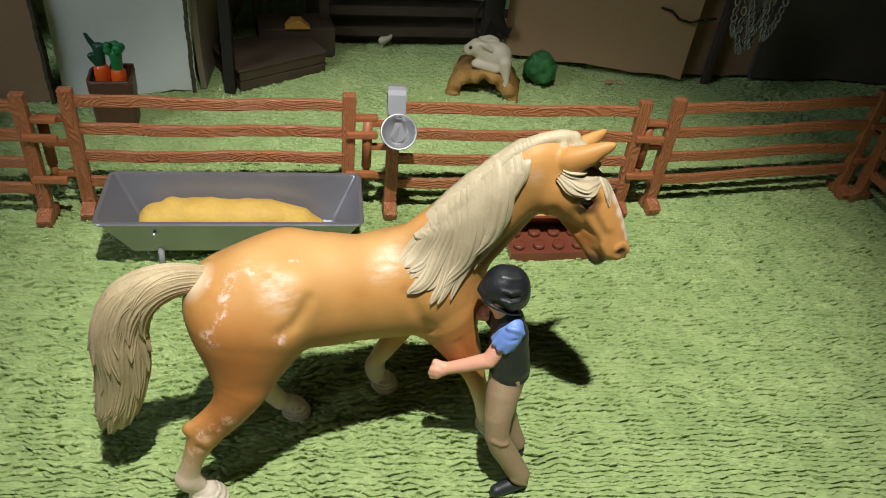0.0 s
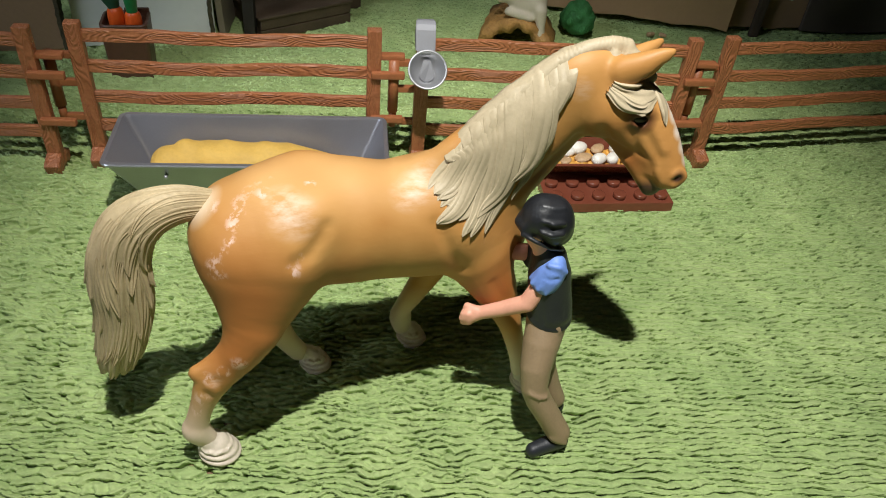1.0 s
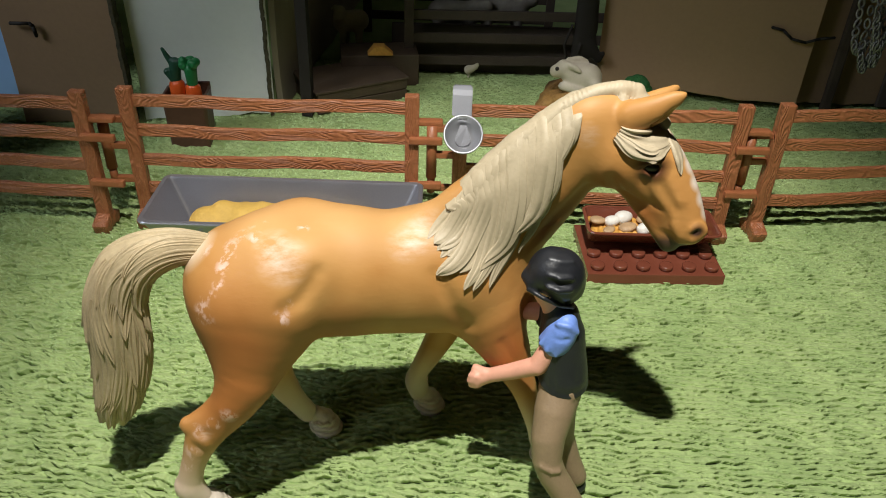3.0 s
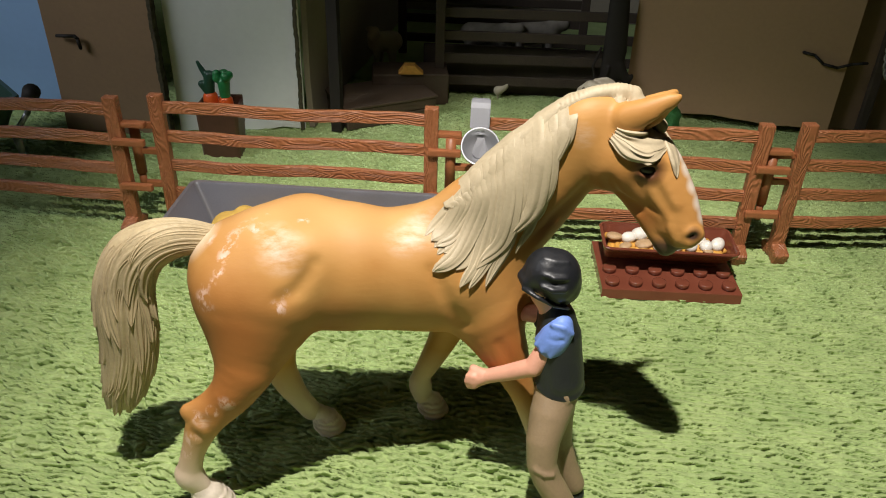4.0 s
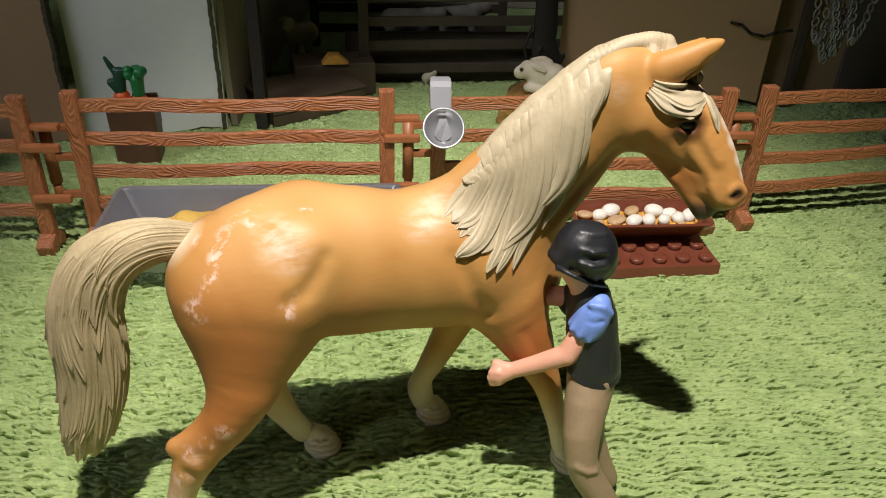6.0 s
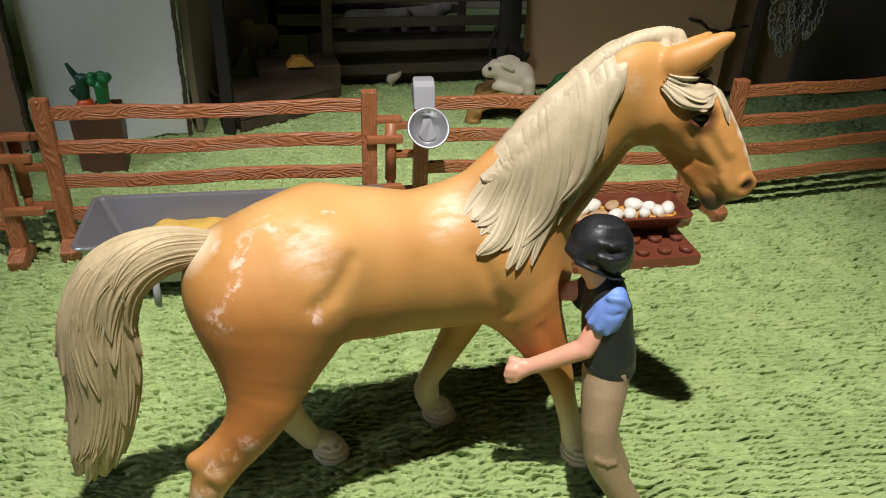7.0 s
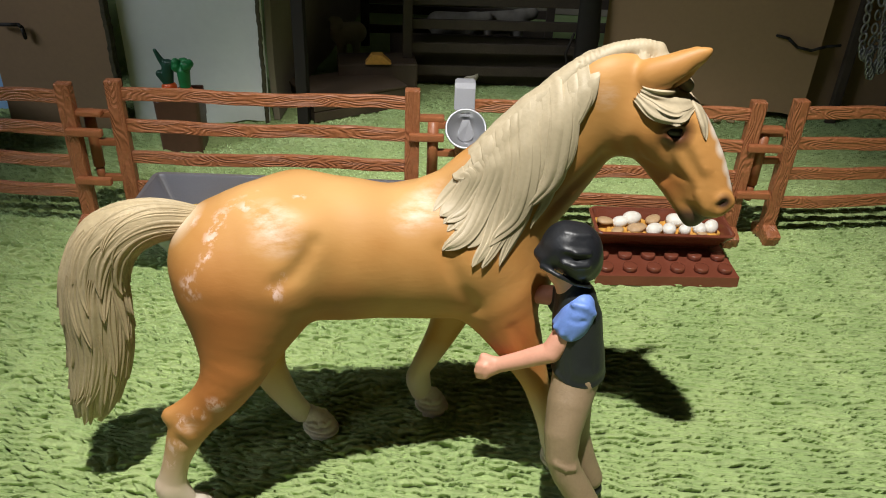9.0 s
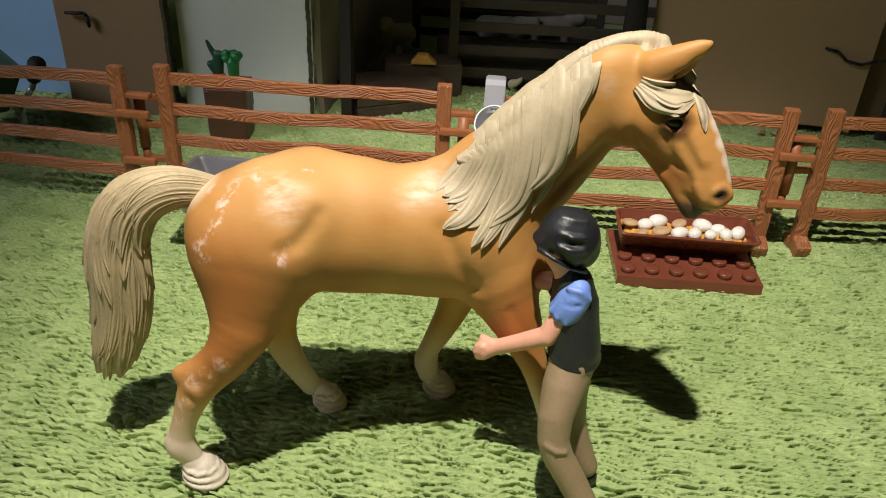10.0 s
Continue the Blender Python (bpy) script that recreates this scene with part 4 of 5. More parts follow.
# ---- the rider doll ----
def doll():
    helmet = Clay().chain([(6.9, 184.4, 63.4, 4.45), (10.0, 184.8, 62.8, 4.6)], 2.0, 1.05).chain([(7.6, 184.6, 64.9, 4.2), (9.2, 184.8, 64.6, 4.2)], 2, 1.05)
    helmet.chain([(3.2, 182.2, 62.0, 1.1), (2.1, 184.4, 62.2, 1.0), (3.2, 186.4, 62.0, 1.1)], 1.8).chain([(10.4, 183.8, 61.0, 4.0), (11.2, 184.2, 60.2, 3.5)], 2, 1.0)
    helmet.chain([(2.6, 181.0, 61.2, 0.5), (6.0, 179.6, 60.2, 0.55), (9.6, 179.8, 58.4, 0.5), (12.6, 181.0, 57.2, 0.45)], 0.6)
    for z, y in ((68.3, 182.4), (65.8, 180.0), (63.4, 179.2)):
        helmet.chain([(6.4, y, z, 0.45), (8.8, y - 0.3, z - 0.5, 0.75), (11.4, y + 0.3, z - 0.6, 0.5)], 0.5)
    helmet.carve([(7.0, 179.4, 65.0, 0.3), (9.2, 179.0, 64.4, 0.5), (11.2, 179.8, 64.2, 0.3)], 0.6)
    skin = Clay().chain([(6.7, 184.2, 61.2, 3.9), (7.4, 184.2, 59.4, 3.5)], 2, 0.9).chain([(3.6, 184.0, 59.6, 0.7), (3.3, 184.0, 58.8, 0.6)], 0.8).chain([(8.0, 184.0, 58.0, 2.6), (9.6, 183.8, 53.0, 2.8)], 2)
    skin.chain([(9.6, 180.6, 47.4, 2.3), (6.6, 179.4, 41.6, 2.2), (0.9, 181.0, 37.8, 1.9), (-3.6, 182.4, 34.9, 1.7), (-6.2, 183.2, 33.4, 2.3)], 1.0)
    skin.chain([(-6.8, 181.8, 34.8, 0.9), (-8.0, 182.4, 34.2, 0.8)], 0.5).chain([(-6.8, 181.7, 33.5, 0.9), (-8.2, 182.3, 32.9, 0.8)], 0.5).chain([(-6.4, 181.8, 32.2, 0.9), (-7.8, 182.3, 31.6, 0.8)], 0.5).chain([(-5.0, 182.6, 35.6, 1.0), (-7.0, 183.8, 35.6, 1.0)], 0.8)
    skin.chain([(7, 190, 48.5, 2.2), (2.6, 190, 48.6, 2.0), (0.6, 190, 48.4, 2.0)], 1.0)
    vest = Clay().chain([(10.6, 183.8, 52.4, 4.2), (11.4, 183.4, 48.0, 5.1), (12.0, 182.6, 43.0, 5.3), (12.6, 181.8, 39.6, 5.4), (12.8, 181.4, 38.2, 5.4)], 2, 1.06)
    vest.chain([(10.4, 188.6, 51.0, 3.6), (9.2, 190.0, 47.4, 3.6)], 2).chain([(9.8, 183.8, 55.4, 2.9), (9.4, 183.8, 56.4, 2.7)], 1.2)
    hem = [(12.8 + 5.3 * math.cos(a), 181.4 + 5.6 * math.sin(a), 36.9 - 0.5 * math.cos(a) + 0.9 * math.sin(a), 0.55) for a in np.linspace(0, 2 * math.pi, 25)]
    vest.chain(hem, 0.9).carve([(8.4, 177.6, 46.0, 0.25), (9.6, 176.9, 42.0, 0.3), (10.4, 176.4, 38.6, 0.25)], 0.8).carve([(14.6, 178.0, 50.0, 0.25), (15.4, 177.6, 45.0, 0.3), (15.8, 176.9, 40.0, 0.25)], 0.8)
    shirt = Clay().chain([(11.6, 180.9, 53.0, 2.5), (11.0, 180.5, 51.0, 3.4), (10.2, 180.3, 48.6, 3.5), (9.8, 180.3, 47.6, 3.1)], 1.2, 0.95, 4)
    for k in range(9):
        a = 2 * math.pi * k / 9
        c, q = math.cos(a), math.sin(a)
        shirt.chain([(10.4 + 2.5 * c, 180.4 + 2.4 * q, 49.0 - 1.1 * c, 0.55), (9.4 + 2.9 * c, 180.2 + 2.8 * q, 47.0 - 1.3 * c, 0.6)], 0.7)
    shirt.chain([(9.6, 178.8, 54.2, 0.6), (12.0, 178.4, 54.0, 0.7), (14.0, 179.2, 52.0, 0.6)], 0.7).carve([(8.2, 177.6, 51.8, 0.3), (10.2, 177.0, 51.0, 0.35), (12.0, 177.5, 51.2, 0.3)], 0.7)
    khaki = Clay().chain([(12.6, 180.8, 36.6, 4.8), (12.4, 180.0, 34.0, 4.9), (11.4, 177.2, 30.6, 4.6), (10.4, 173.8, 25.4, 3.9), (10.6, 171.8, 20.0, 3.4), (12.2, 171.0, 16.2, 3.3), (15.4, 170.2, 11.2, 3.2), (18.8, 169.2, 5.6, 3.1)], 1.5, 1.0)
    khaki.chain([(12.8, 182.6, 33.6, 4.6), (13.4, 182.5, 25.0, 3.9), (14.6, 181.9, 17.4, 3.2), (17.0, 181.0, 11.0, 2.9), (19.4, 180.4, 5.6, 2.8)], 1.5)
    khaki.chain([(9.2, 168.8, 20.8, 0.45), (11.4, 168.1, 20.0, 0.5), (13.4, 168.8, 19.6, 0.4)], 0.9).chain([(16.6, 167.0, 6.0, 0.6), (20.4, 166.6, 4.4, 0.6)], 0.8)
    khaki.carve([(9.4, 168.0, 19.8, 0.3), (11.6, 167.5, 19.1, 0.4), (13.6, 168.2, 18.8, 0.3)], 0.7)
    khaki.chain([(14.2, 176.4, 36.8, 0.7), (14.8, 176.2, 35.6, 0.7)], 0.5)
    shoe = Clay().chain([(19.6, 169.2, 2.4, 2.4), (15.6, 167.6, 2.0, 2.1), (12.4, 166.2, 1.8, 1.9)], 1.0).chain([(20.2, 180.4, 2.4, 2.3), (15.6, 179.2, 1.9, 2.0)], 1.0)
    return clay_object("rider_doll", [(helmet, 0.4, M["helmet"]), (skin, 0.4, M["skin"]), (vest, 0.45, M["vest"]), (shirt, 0.4, M["shirt"]), (khaki, 0.45, M["khaki"]), (shoe, 0.4, M["shoe"])])


doll_ob = doll()
tagged(doll_ob, "plain toy rider doll in black helmet and blue shirt", "doll")


# ---- the toy fence ----
RAILS = (0.0484, 0.0372, 0.0259, 0.0147)


def fence_post(bm, x):
    box(bm, (x, 0, 0.0268), (0.0050, 0.0036, 0.0532), 0.0005, taper=0.98)
    box(bm, (x, -0.0032, 0.0028), (0.0056, 0.0070, 0.0056), 0.0012, turn=pose(0, 0, 0, 22))
    box(bm, (x, 0.0030, 0.0024), (0.0054, 0.0060, 0.0050), 0.0012, turn=pose(0, 0, 0, -22))
    return bm


def fence_panel(at):
    root = thing("fence_panel", "brown moulded plastic toy fence panel with four rails", "fence", "brown fence panels on the rug", at)
    for x in (0, 0.098):
        part("post", fence_post(bmesh.new(), x), M["fence_post"], root)
    for n, z in enumerate(RAILS):
        bm = box(bmesh.new(), (0.049, 0, 0), (0.094, 0.0019, 0.0043), 0.0004)
        bmesh.ops.subdivide_edges(bm, edges=[e for e in bm.edges if abs(e.verts[0].co.x - e.verts[1].co.x) > 0.05], cuts=14)
        for v in bm.verts:
            v.co.z += 0.0004 * math.sin(v.co.x * 95 + n) + 0.00015 * math.sin(v.co.x * 310 + 2 * n)
        ob = part("rail", bm, M["fence"], root)
        ob.location.z = z
    for z, y, size in ((0.0432, 0.0006, (0.0088, 0.0034, 0.0020)), (0.0373, -0.0022, (0.0118, 0.0024, 0.0026)), (0.0196, -0.0022, (0.0118, 0.0024, 0.0026))):
        part("clip", box(bmesh.new(), (0.098 + size[0] / 2 - (0.001 if y < 0 else -0.002), y, z), size, 0.0006), M["fence_plain"], root)
    part("peg", rod(rod(bmesh.new(), (-0.0100, 0.0004, 0.0222), (-0.0100, 0.0004, 0.0425), 0.0019), (-0.0100, 0.0004, 0.0160), (-0.0100, 0.0004, 0.0224), 0.0014), M["fence_plain"], root, smooth=True)
    for z in (0.0412, 0.0310, 0.0176):
        part("stub", box(bmesh.new(), (-0.0058, 0.0008, z), (0.0088, 0.0022, 0.0024), 0.0005), M["fence_plain"], root)
    return root


panel = fence_panel(pose(-0.132, 0.2905, 0, 0, 0, 4.4))
copy_thing(panel, pose(-0.0172, 0.2985, 0, 0, 0, 4.4))
copy_thing(panel, pose(0.0955, 0.3095, 0, 0, 0, 10.5))
copy_thing(panel, pose(0.2000, 0.3240, 0, 0, 0, -76))
copy_thing(panel, pose(-0.2440, 0.2815, 0, 0, 0, 2.2))


# ---- the drinking cup on the fence ----
def drinker(at):
    root = thing("drinking_cup", "silver plastic drinking bowl hung on the fence post", "drinking bowl", at=at)
    bm = bmesh.new()
    prof = [(0.0004, 0.0001), (-0.0012, -0.0007), (-0.0024, -0.0026), (-0.0052, -0.0106)]
    rows = []
    for w in (-0.0034, 0.0034):
        rows.append([bm.verts.new((w * (1 if i else 0.94), y, z)) for i, (y, z) in enumerate([(0.0022, -0.0002)] + prof + [(-0.0034, -0.0112), (0.0034, -0.0086)])])
    k = len(rows[0])
    for i in range(k):
        bm.faces.new((rows[0][i], rows[0][(i + 1) % k], rows[1][(i + 1) % k], rows[1][i]))
    bm.faces.new(rows[0][::-1])
    bm.faces.new(rows[1])
    bmesh.ops.bevel(bm, geom=[e for e in bm.edges if abs(e.verts[0].co.x - e.verts[1].co.x) < 0.001], offset=0.0004, segments=2, affect="EDGES")
    bmesh.ops.recalc_face_normals(bm, faces=bm.faces)
    hood = part("hood", bm, M["silver_dark"], root)
    hood.matrix_basis = Matrix.Translation((-0.0001, 0, 0.0580)) @ Matrix.Diagonal((0.98, 1, 0.80, 1))
    bowl = part("bowl", turned(bmesh.new(), [(0.0003, -0.0052), (0.0030, -0.0050), (0.0052, -0.0034), (0.0064, -0.0008), (0.0067, 0.0002), (0.0067, 0.0007), (0.0062, 0.0008), (0.0058, 0.0001), (0.0047, -0.0023), (0.0027, -0.0038), (0.0003, -0.0040)]), M["silver"], root, smooth=True)
    bowl.matrix_basis = pose(0.0006, -0.0092, 0.0448, 52, 0, 0)
    bm = bmesh.new()
    outline = [(0.0012 * math.copysign(1, x) if z > 0.0030 else x, z) for x, z in [(0.0026 * math.cos(a), -0.0012 + 0.0024 * math.sin(a)) for a in np.linspace(math.pi, 2 * math.pi, 13)] + [(0.0014, 0.0036), (-0.0014, 0.0036)]]
    low = [bm.verts.new((x, z, -0.0030 + 0.10 * abs(z + 0.001) + 8 * x * x * 10)) for x, z in outline]
    top = [bm.verts.new((x, z, -0.0026 + 0.12 * abs(z + 0.001) + 8 * x * x * 10)) for x, z in outline]
    for i in range(len(low)):
        k = (i + 1) % len(low)
        bm.faces.new((low[i], low[k], top[k], top[i]))
    bm.faces.new(low[::-1])
    bm.faces.new(top)
    bmesh.ops.recalc_face_normals(bm, faces=bm.faces)
    part("paddle", bm, M["paddle_grey"], bowl)
    hinge = part("hinge", rod(bmesh.new(), (-0.0016, -0.0052, 0.0492), (0.0016, -0.0052, 0.0492), 0.0007), M["silver"], root, smooth=True)
    return root


drinker(pose(-0.0170, 0.2965, 0, 0, 0, 3))


# ---- the hay trough ----
def tray(bm, top, base, z0, z1, wall, lip, shift=0.0):
    """An open tapered tray with a rolled lip."""
    def ring(sx, sy, z, r):
        pts = []
        for qx, qy, a0 in ((1, 1, 0), (-1, 1, 90), (-1, -1, 180), (1, -1, 270)):
            for i in range(5):
                a = radians(a0 + 90 * i / 4)
                pts.append(bm.verts.new((qx * (sx / 2 - r) + r * math.cos(a), qy * (sy / 2 - r) + r * math.sin(a) + shift * (z1 - z) / (z1 - z0), z)))
        return pts
    (tx, ty), (bx, by) = top, base
    rings = [ring(bx, by, z0, 0.002), ring(tx - 2 * lip, ty - 2 * lip, z1 - 0.0012, 0.002), ring(tx - 0.0003, ty - 0.0003, z1 - 0.0010, 0.003), ring(tx, ty, z1 - 0.0004, 0.003), ring(tx - 0.0006, ty - 0.0006, z1, 0.003),
             ring(tx - 2 * lip - 2 * wall + 0.0006, ty - 2 * lip - 2 * wall + 0.0006, z1, 0.002), ring(tx - 2 * lip - 2 * wall, ty - 2 * lip - 2 * wall, z1 - 0.0006, 0.002), ring(bx - 2 * wall, by - 2 * wall, z0 + wall, 0.0015)]
    for a, b in zip(rings, rings[1:]):
        for i in range(len(a)):
            bm.faces.new((a[i], a[(i + 1) % len(a)], b[(i + 1) % len(a)], b[i]))
    bm.faces.new(rings[0][::-1])
    bm.faces.new(rings[-1])
    return bm


def trough(at):
    root = thing("hay_trough", "silver grey tapered metal toy trough on wire legs", "trough", at=at)
    part("basin", tray(bmesh.new(), (0.0915, 0.0325), (0.073, 0.018), 0.0065, 0.0238, 0.0007, 0.0012), M["trough_grey"], root)
    for x in (-0.026, 0.026):
        part("leg", tube(bmesh.new(), [(x, -0.0100, -0.001), (x, -0.0092, 0.0075), (x, 0.0092, 0.0075), (x, 0.0100, -0.001)], 0.0011), M["silver_dark"], root, smooth=True)
        part("rivet", rod(bmesh.new(), (x, -0.0155, 0.0186), (x, -0.0132, 0.0182), 0.0006), M["silver"], root, smooth=True)
    return root


TROUGH = pose(-0.0738, 0.2718, 0, 0, 0, 3.6)
trough(TROUGH)


def hay():
    rng = random.Random(8)
    clay = Clay().chain([(-27, -0.5, 12.6, 6.0), (-14, 0.5, 13.6, 6.6), (0, 0, 13.4, 6.4), (12, 0.6, 13.2, 6.4), (24, -0.4, 11.8, 5.2), (30, 0, 9.6, 3.0)], 3, 1.15)
    for x, y, z, r in ((-25, -1, 14.5, 4.2), (-19, 1, 16.6, 4.4), (-12, -1.6, 16.0, 4.2), (-6, 1.5, 16.6, 4.0), (0, -1.8, 15.2, 4.2), (7, 0.8, 16.2, 4.4), (13, -1.4, 15.4, 4.0), (19, 0.6, 14.6, 3.8), (25, -0.8, 12.4, 3.0)):
        clay.chain([(x - 2, y, z, r), (x + 2, y - 0.6, z - 0.4, r * 0.9)], 1.2)
    for i in range(46):
        x, y, a = rng.uniform(-27, 24), rng.uniform(-6, 4), rng.uniform(0.2, 1.1)
        z = 18.4 - 0.10 * y * y - abs(x) * 0.09 + rng.uniform(-0.6, 0.3)
        clay.chain([(x - 3.4 * math.cos(a), y + 2.4 * math.sin(a), z - 0.3, 0.6), (x, y, z + 0.5, 0.9), (x + 3.4 * math.cos(a), y - 2.4 * math.sin(a), z - 0.6, 0.5)], 0.4)
    return clay_object("hay_heap", [(clay, 0.45, M["hay"])])


hay_ob = hay()
hay_ob.matrix_world = TROUGH @ pose(-0.001, 0, 0.0012)
tagged(hay_ob, "lumpy yellow moulded hay heap inside the trough", "hay")


# ---- the feed box on its studded plate ----
def stud_plate(at):
    root = thing("studded_plate", "reddish brown studded building plate lying on rug", "building plate", at=at)
    part("plate", box(bmesh.new(), (0, 0, 0.0014), (0.0478, 0.0318, 0.0040), 0.00025), M["brick_brown"], root)
    first = part("stud", turned(bmesh.new(), [(0.0024, -0.0001), (0.0024, 0.0014), (0.00225, 0.0017), (0.0020, 0.00175), (0.0003, 0.00175)], 24), M["brick_brown"], root, smooth=True)
    spots = [((i - 2.5) * 0.008, (j - 1.5) * 0.008) for j in range(2) for i in range(6)]
    first.location = (*spots[0], 0.0034)
    for x, y in spots[1:]:
        ob = new("stud", first.data)
        ob.parent = root
        ob.location = (x, y, 0.0034)
    return root


PLATE = pose(0.0523, 0.2884, 0, 0, 0, 5.2)
stud_plate(PLATE)


def feed_box(at):
    root = thing("feed_box", "reddish brown plastic feed box standing on studded plate", "feed box", at=at)
    part("basin", tray(bmesh.new(), (0.0470, 0.0195), (0.0420, 0.0080), 0.0002, 0.0096, 0.0009, 0.0004, 0.0030), M["brick_brown"], root)
    part("base_block", box(bmesh.new(), (0, 0.0034, -0.0004), (0.0380, 0.0070, 0.0018), 0.0002), M["brick_brown"], root)
    return root


FEED = PLATE @ pose(0.0000, 0.0016, 0.0050, 0, 0, -1.5)
feed_box(FEED)
grain_bed = Clay()
rng = random.Random(3)
for i in range(130):
    x, y = rng.uniform(-20.5, 20.5), rng.uniform(-3.6, 6.4)
    grain_bed.chain([(x, y, 5.2 + rng.uniform(-0.4, 0.7), rng.uniform(0.7, 1.2)), (x + rng.uniform(-1.4, 1.4), y + rng.uniform(-1, 1), 5.4 + rng.uniform(-0.4, 0.6), rng.uniform(0.6, 1.0))], 0.25)
grain_bed.chain([(-19, 1.6, 4.0, 1.4), (19, 1.6, 4.0, 1.4)], 0.5, 2.4)
grain_ob = clay_object("grain_bed", [(grain_bed, 0.4, M["grain"])])
grain_ob.matrix_world = FEED
tagged(grain_ob, "bed of small orange and tan grains", "grain", kind="stuff")


def pebble(name, mat, x, y, z, sx, sy, sz, turn, label, category, group):
    bm = bmesh.new()
    bmesh.ops.create_uvsphere(bm, u_segments=18, v_segments=12, radius=1)
    for v in bm.verts:
        v.co = Vector((v.co.x * sx * (1 + 0.12 * v.co.x), v.co.y * sy, v.co.z * sz)) / 1000
    ob = as_object(name, bm, mat)
    ob.matrix_world = FEED @ pose(x / 1000, y / 1000 + 0.0006, z / 1000 - 0.0027, 0, 10 * math.sin(x), turn)
    return tagged(ob, label, category, group)


for x, y, z, s, a in ((-13.4, 1.6, 10.2, 2.5, 10), (-9.2, 3.4, 10.8, 3.0, 20), (6.0, 3.4, 10.6, 2.9, -15), (-2.6, -3.0, 10.2, 2.7, 30), (2.8, -2.6, 10.3, 2.6, 70), (8.2, -2.4, 10.2, 2.3, 60), (13.4, -1.8, 10.4, 2.6, 80), (17.6, -0.4, 10.5, 2.7, 60), (11.2, 2.2, 10.0, 2.4, 15)):
    pebble("white_bean", M["bean"], x, y, z, s * 1.18, s * 0.88, s * 0.8, a, "smooth white bean in the feed box", "bean", "white beans in the feed box")
for x, y, z, s, a in ((-18.6, 1.8, 10.4, 3.0, 0), (-8.4, -1.6, 9.8, 3.4, 15), (-1.6, 3.6, 10.4, 3.0, 40), (13.6, -4.0, 9.8, 2.0, 20), (-15.0, -3.2, 9.4, 2.4, 35)):
    pebble("flat_seed", M["seed"], x, y, z, s, s * 0.75, s * 0.38, a, "flat tan seed among the grain", "seed", "tan seeds in the feed box")


# ---- the cardboard stable behind the fence ----
def board(name, a, b, height, thick, mat, label, category="panel", edge=None, low=0.0):
    """An upright card panel from plan point a to b, with its own cut edges."""
    (ax, ay), (bx, by) = a, b
    length, turn = math.hypot(bx - ax, by - ay), math.degrees(math.atan2(by - ay, bx - ax))
    root = thing(name, label, category, at=pose(ax, ay, 0, 0, 0, turn))
    bm = box(bmesh.new(), (length / 2, 0, (height + low) / 2), (length, thick, height - low), 0.0004)
    bmesh.ops.subdivide_edges(bm, edges=[e for e in bm.edges if (e.verts[0].co - e.verts[1].co).length > 0.03], cuts=10, use_grid_fill=True)
    for v in bm.verts:
        v.co.y += 0.0012 * math.sin(v.co.x * 31 + v.co.z * 17) + 0.0005 * math.sin(v.co.z * 71)
        if v.co.z < low + 0.002:
            v.co.z += 0.0006 * math.sin(v.co.x * 160) + 0.0004 * math.sin(v.co.x * 420)
    part("sheet", bm, mat, root)
    for x in edge or ():
        bm = box(bmesh.new(), (x, -0.0006, (height + low) / 2), (0.0018, thick + 0.0018, height - low), 0.0003)
        bmesh.ops.subdivide_edges(bm, edges=[e for e in bm.edges if abs(e.verts[0].co.z - e.verts[1].co.z) > 0.03], cuts=60)
        for v in bm.verts:
            v.co.x += 0.00018 * math.sin(v.co.z * 1300) + 0.00018 * math.sin(v.co.z * 333)
        part("cut_edge", bm, M["corrugated"], root, "dark corrugated cut edge")
    return root


board("white_door_panel", (-0.1680, 0.3772), (-0.1105, 0.3925), 0.12, 0.004, M["white_board"], "white card stable door with dark corrugated edge", "panel", edge=(0.0580,))
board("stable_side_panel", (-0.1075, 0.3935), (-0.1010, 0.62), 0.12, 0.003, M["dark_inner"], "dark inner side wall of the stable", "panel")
left = board("cardboard_door", (-0.2200, 0.367), (-0.1715, 0.3735), 0.12, 0.004, M["cardboard_dark"], "brown cardboard stable door with black wire handle", "panel", edge=(0.0490,))
part("handle", tube(bmesh.new(), [(0.0060, -0.0034, 0.0470), (0.0140, -0.0040, 0.0472), (0.0150, -0.0036, 0.0460), (0.0152, -0.0030, 0.0415)], 0.0008), M["iron"], left, "black bent wire handle", smooth=True)
board("blue_card", (-0.46, 0.37), (-0.232, 0.388), 0.24, 0.003, M["blue_card"], "pale blue card sheet in daylight", "panel")
right = board("cardboard_gate", (0.047, 0.447), (0.146, 0.4295), 0.21, 0.004, M["cardboard"], "brown cardboard stable gate with bent wire hook", "panel", low=0.004)
part("hook", tube(bmesh.new(), [(0.0800, -0.0028, 0.0425), (0.0850, -0.0040, 0.0420), (0.0895, -0.0046, 0.0385), (0.0960, -0.0046, 0.0375), (0.1020, -0.0046, 0.0400), (0.1080, -0.0040, 0.0410)], 0.0007), M["iron"], right, "black bent wire hook", smooth=True)
board("cardboard_wall", (0.1475, 0.436), (0.190, 0.441), 0.21, 0.004, M["cardboard_dark"], "brown cardboard stable wall beside the gate", "panel", low=0.003)
board("dark_wall", (0.190, 0.440), (0.46, 0.452), 0.21, 0.004, M["dark"], "stable wall with its shade put into the dark colour", "panel", low=0.002)
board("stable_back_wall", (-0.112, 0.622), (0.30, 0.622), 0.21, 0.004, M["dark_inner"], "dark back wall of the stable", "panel")


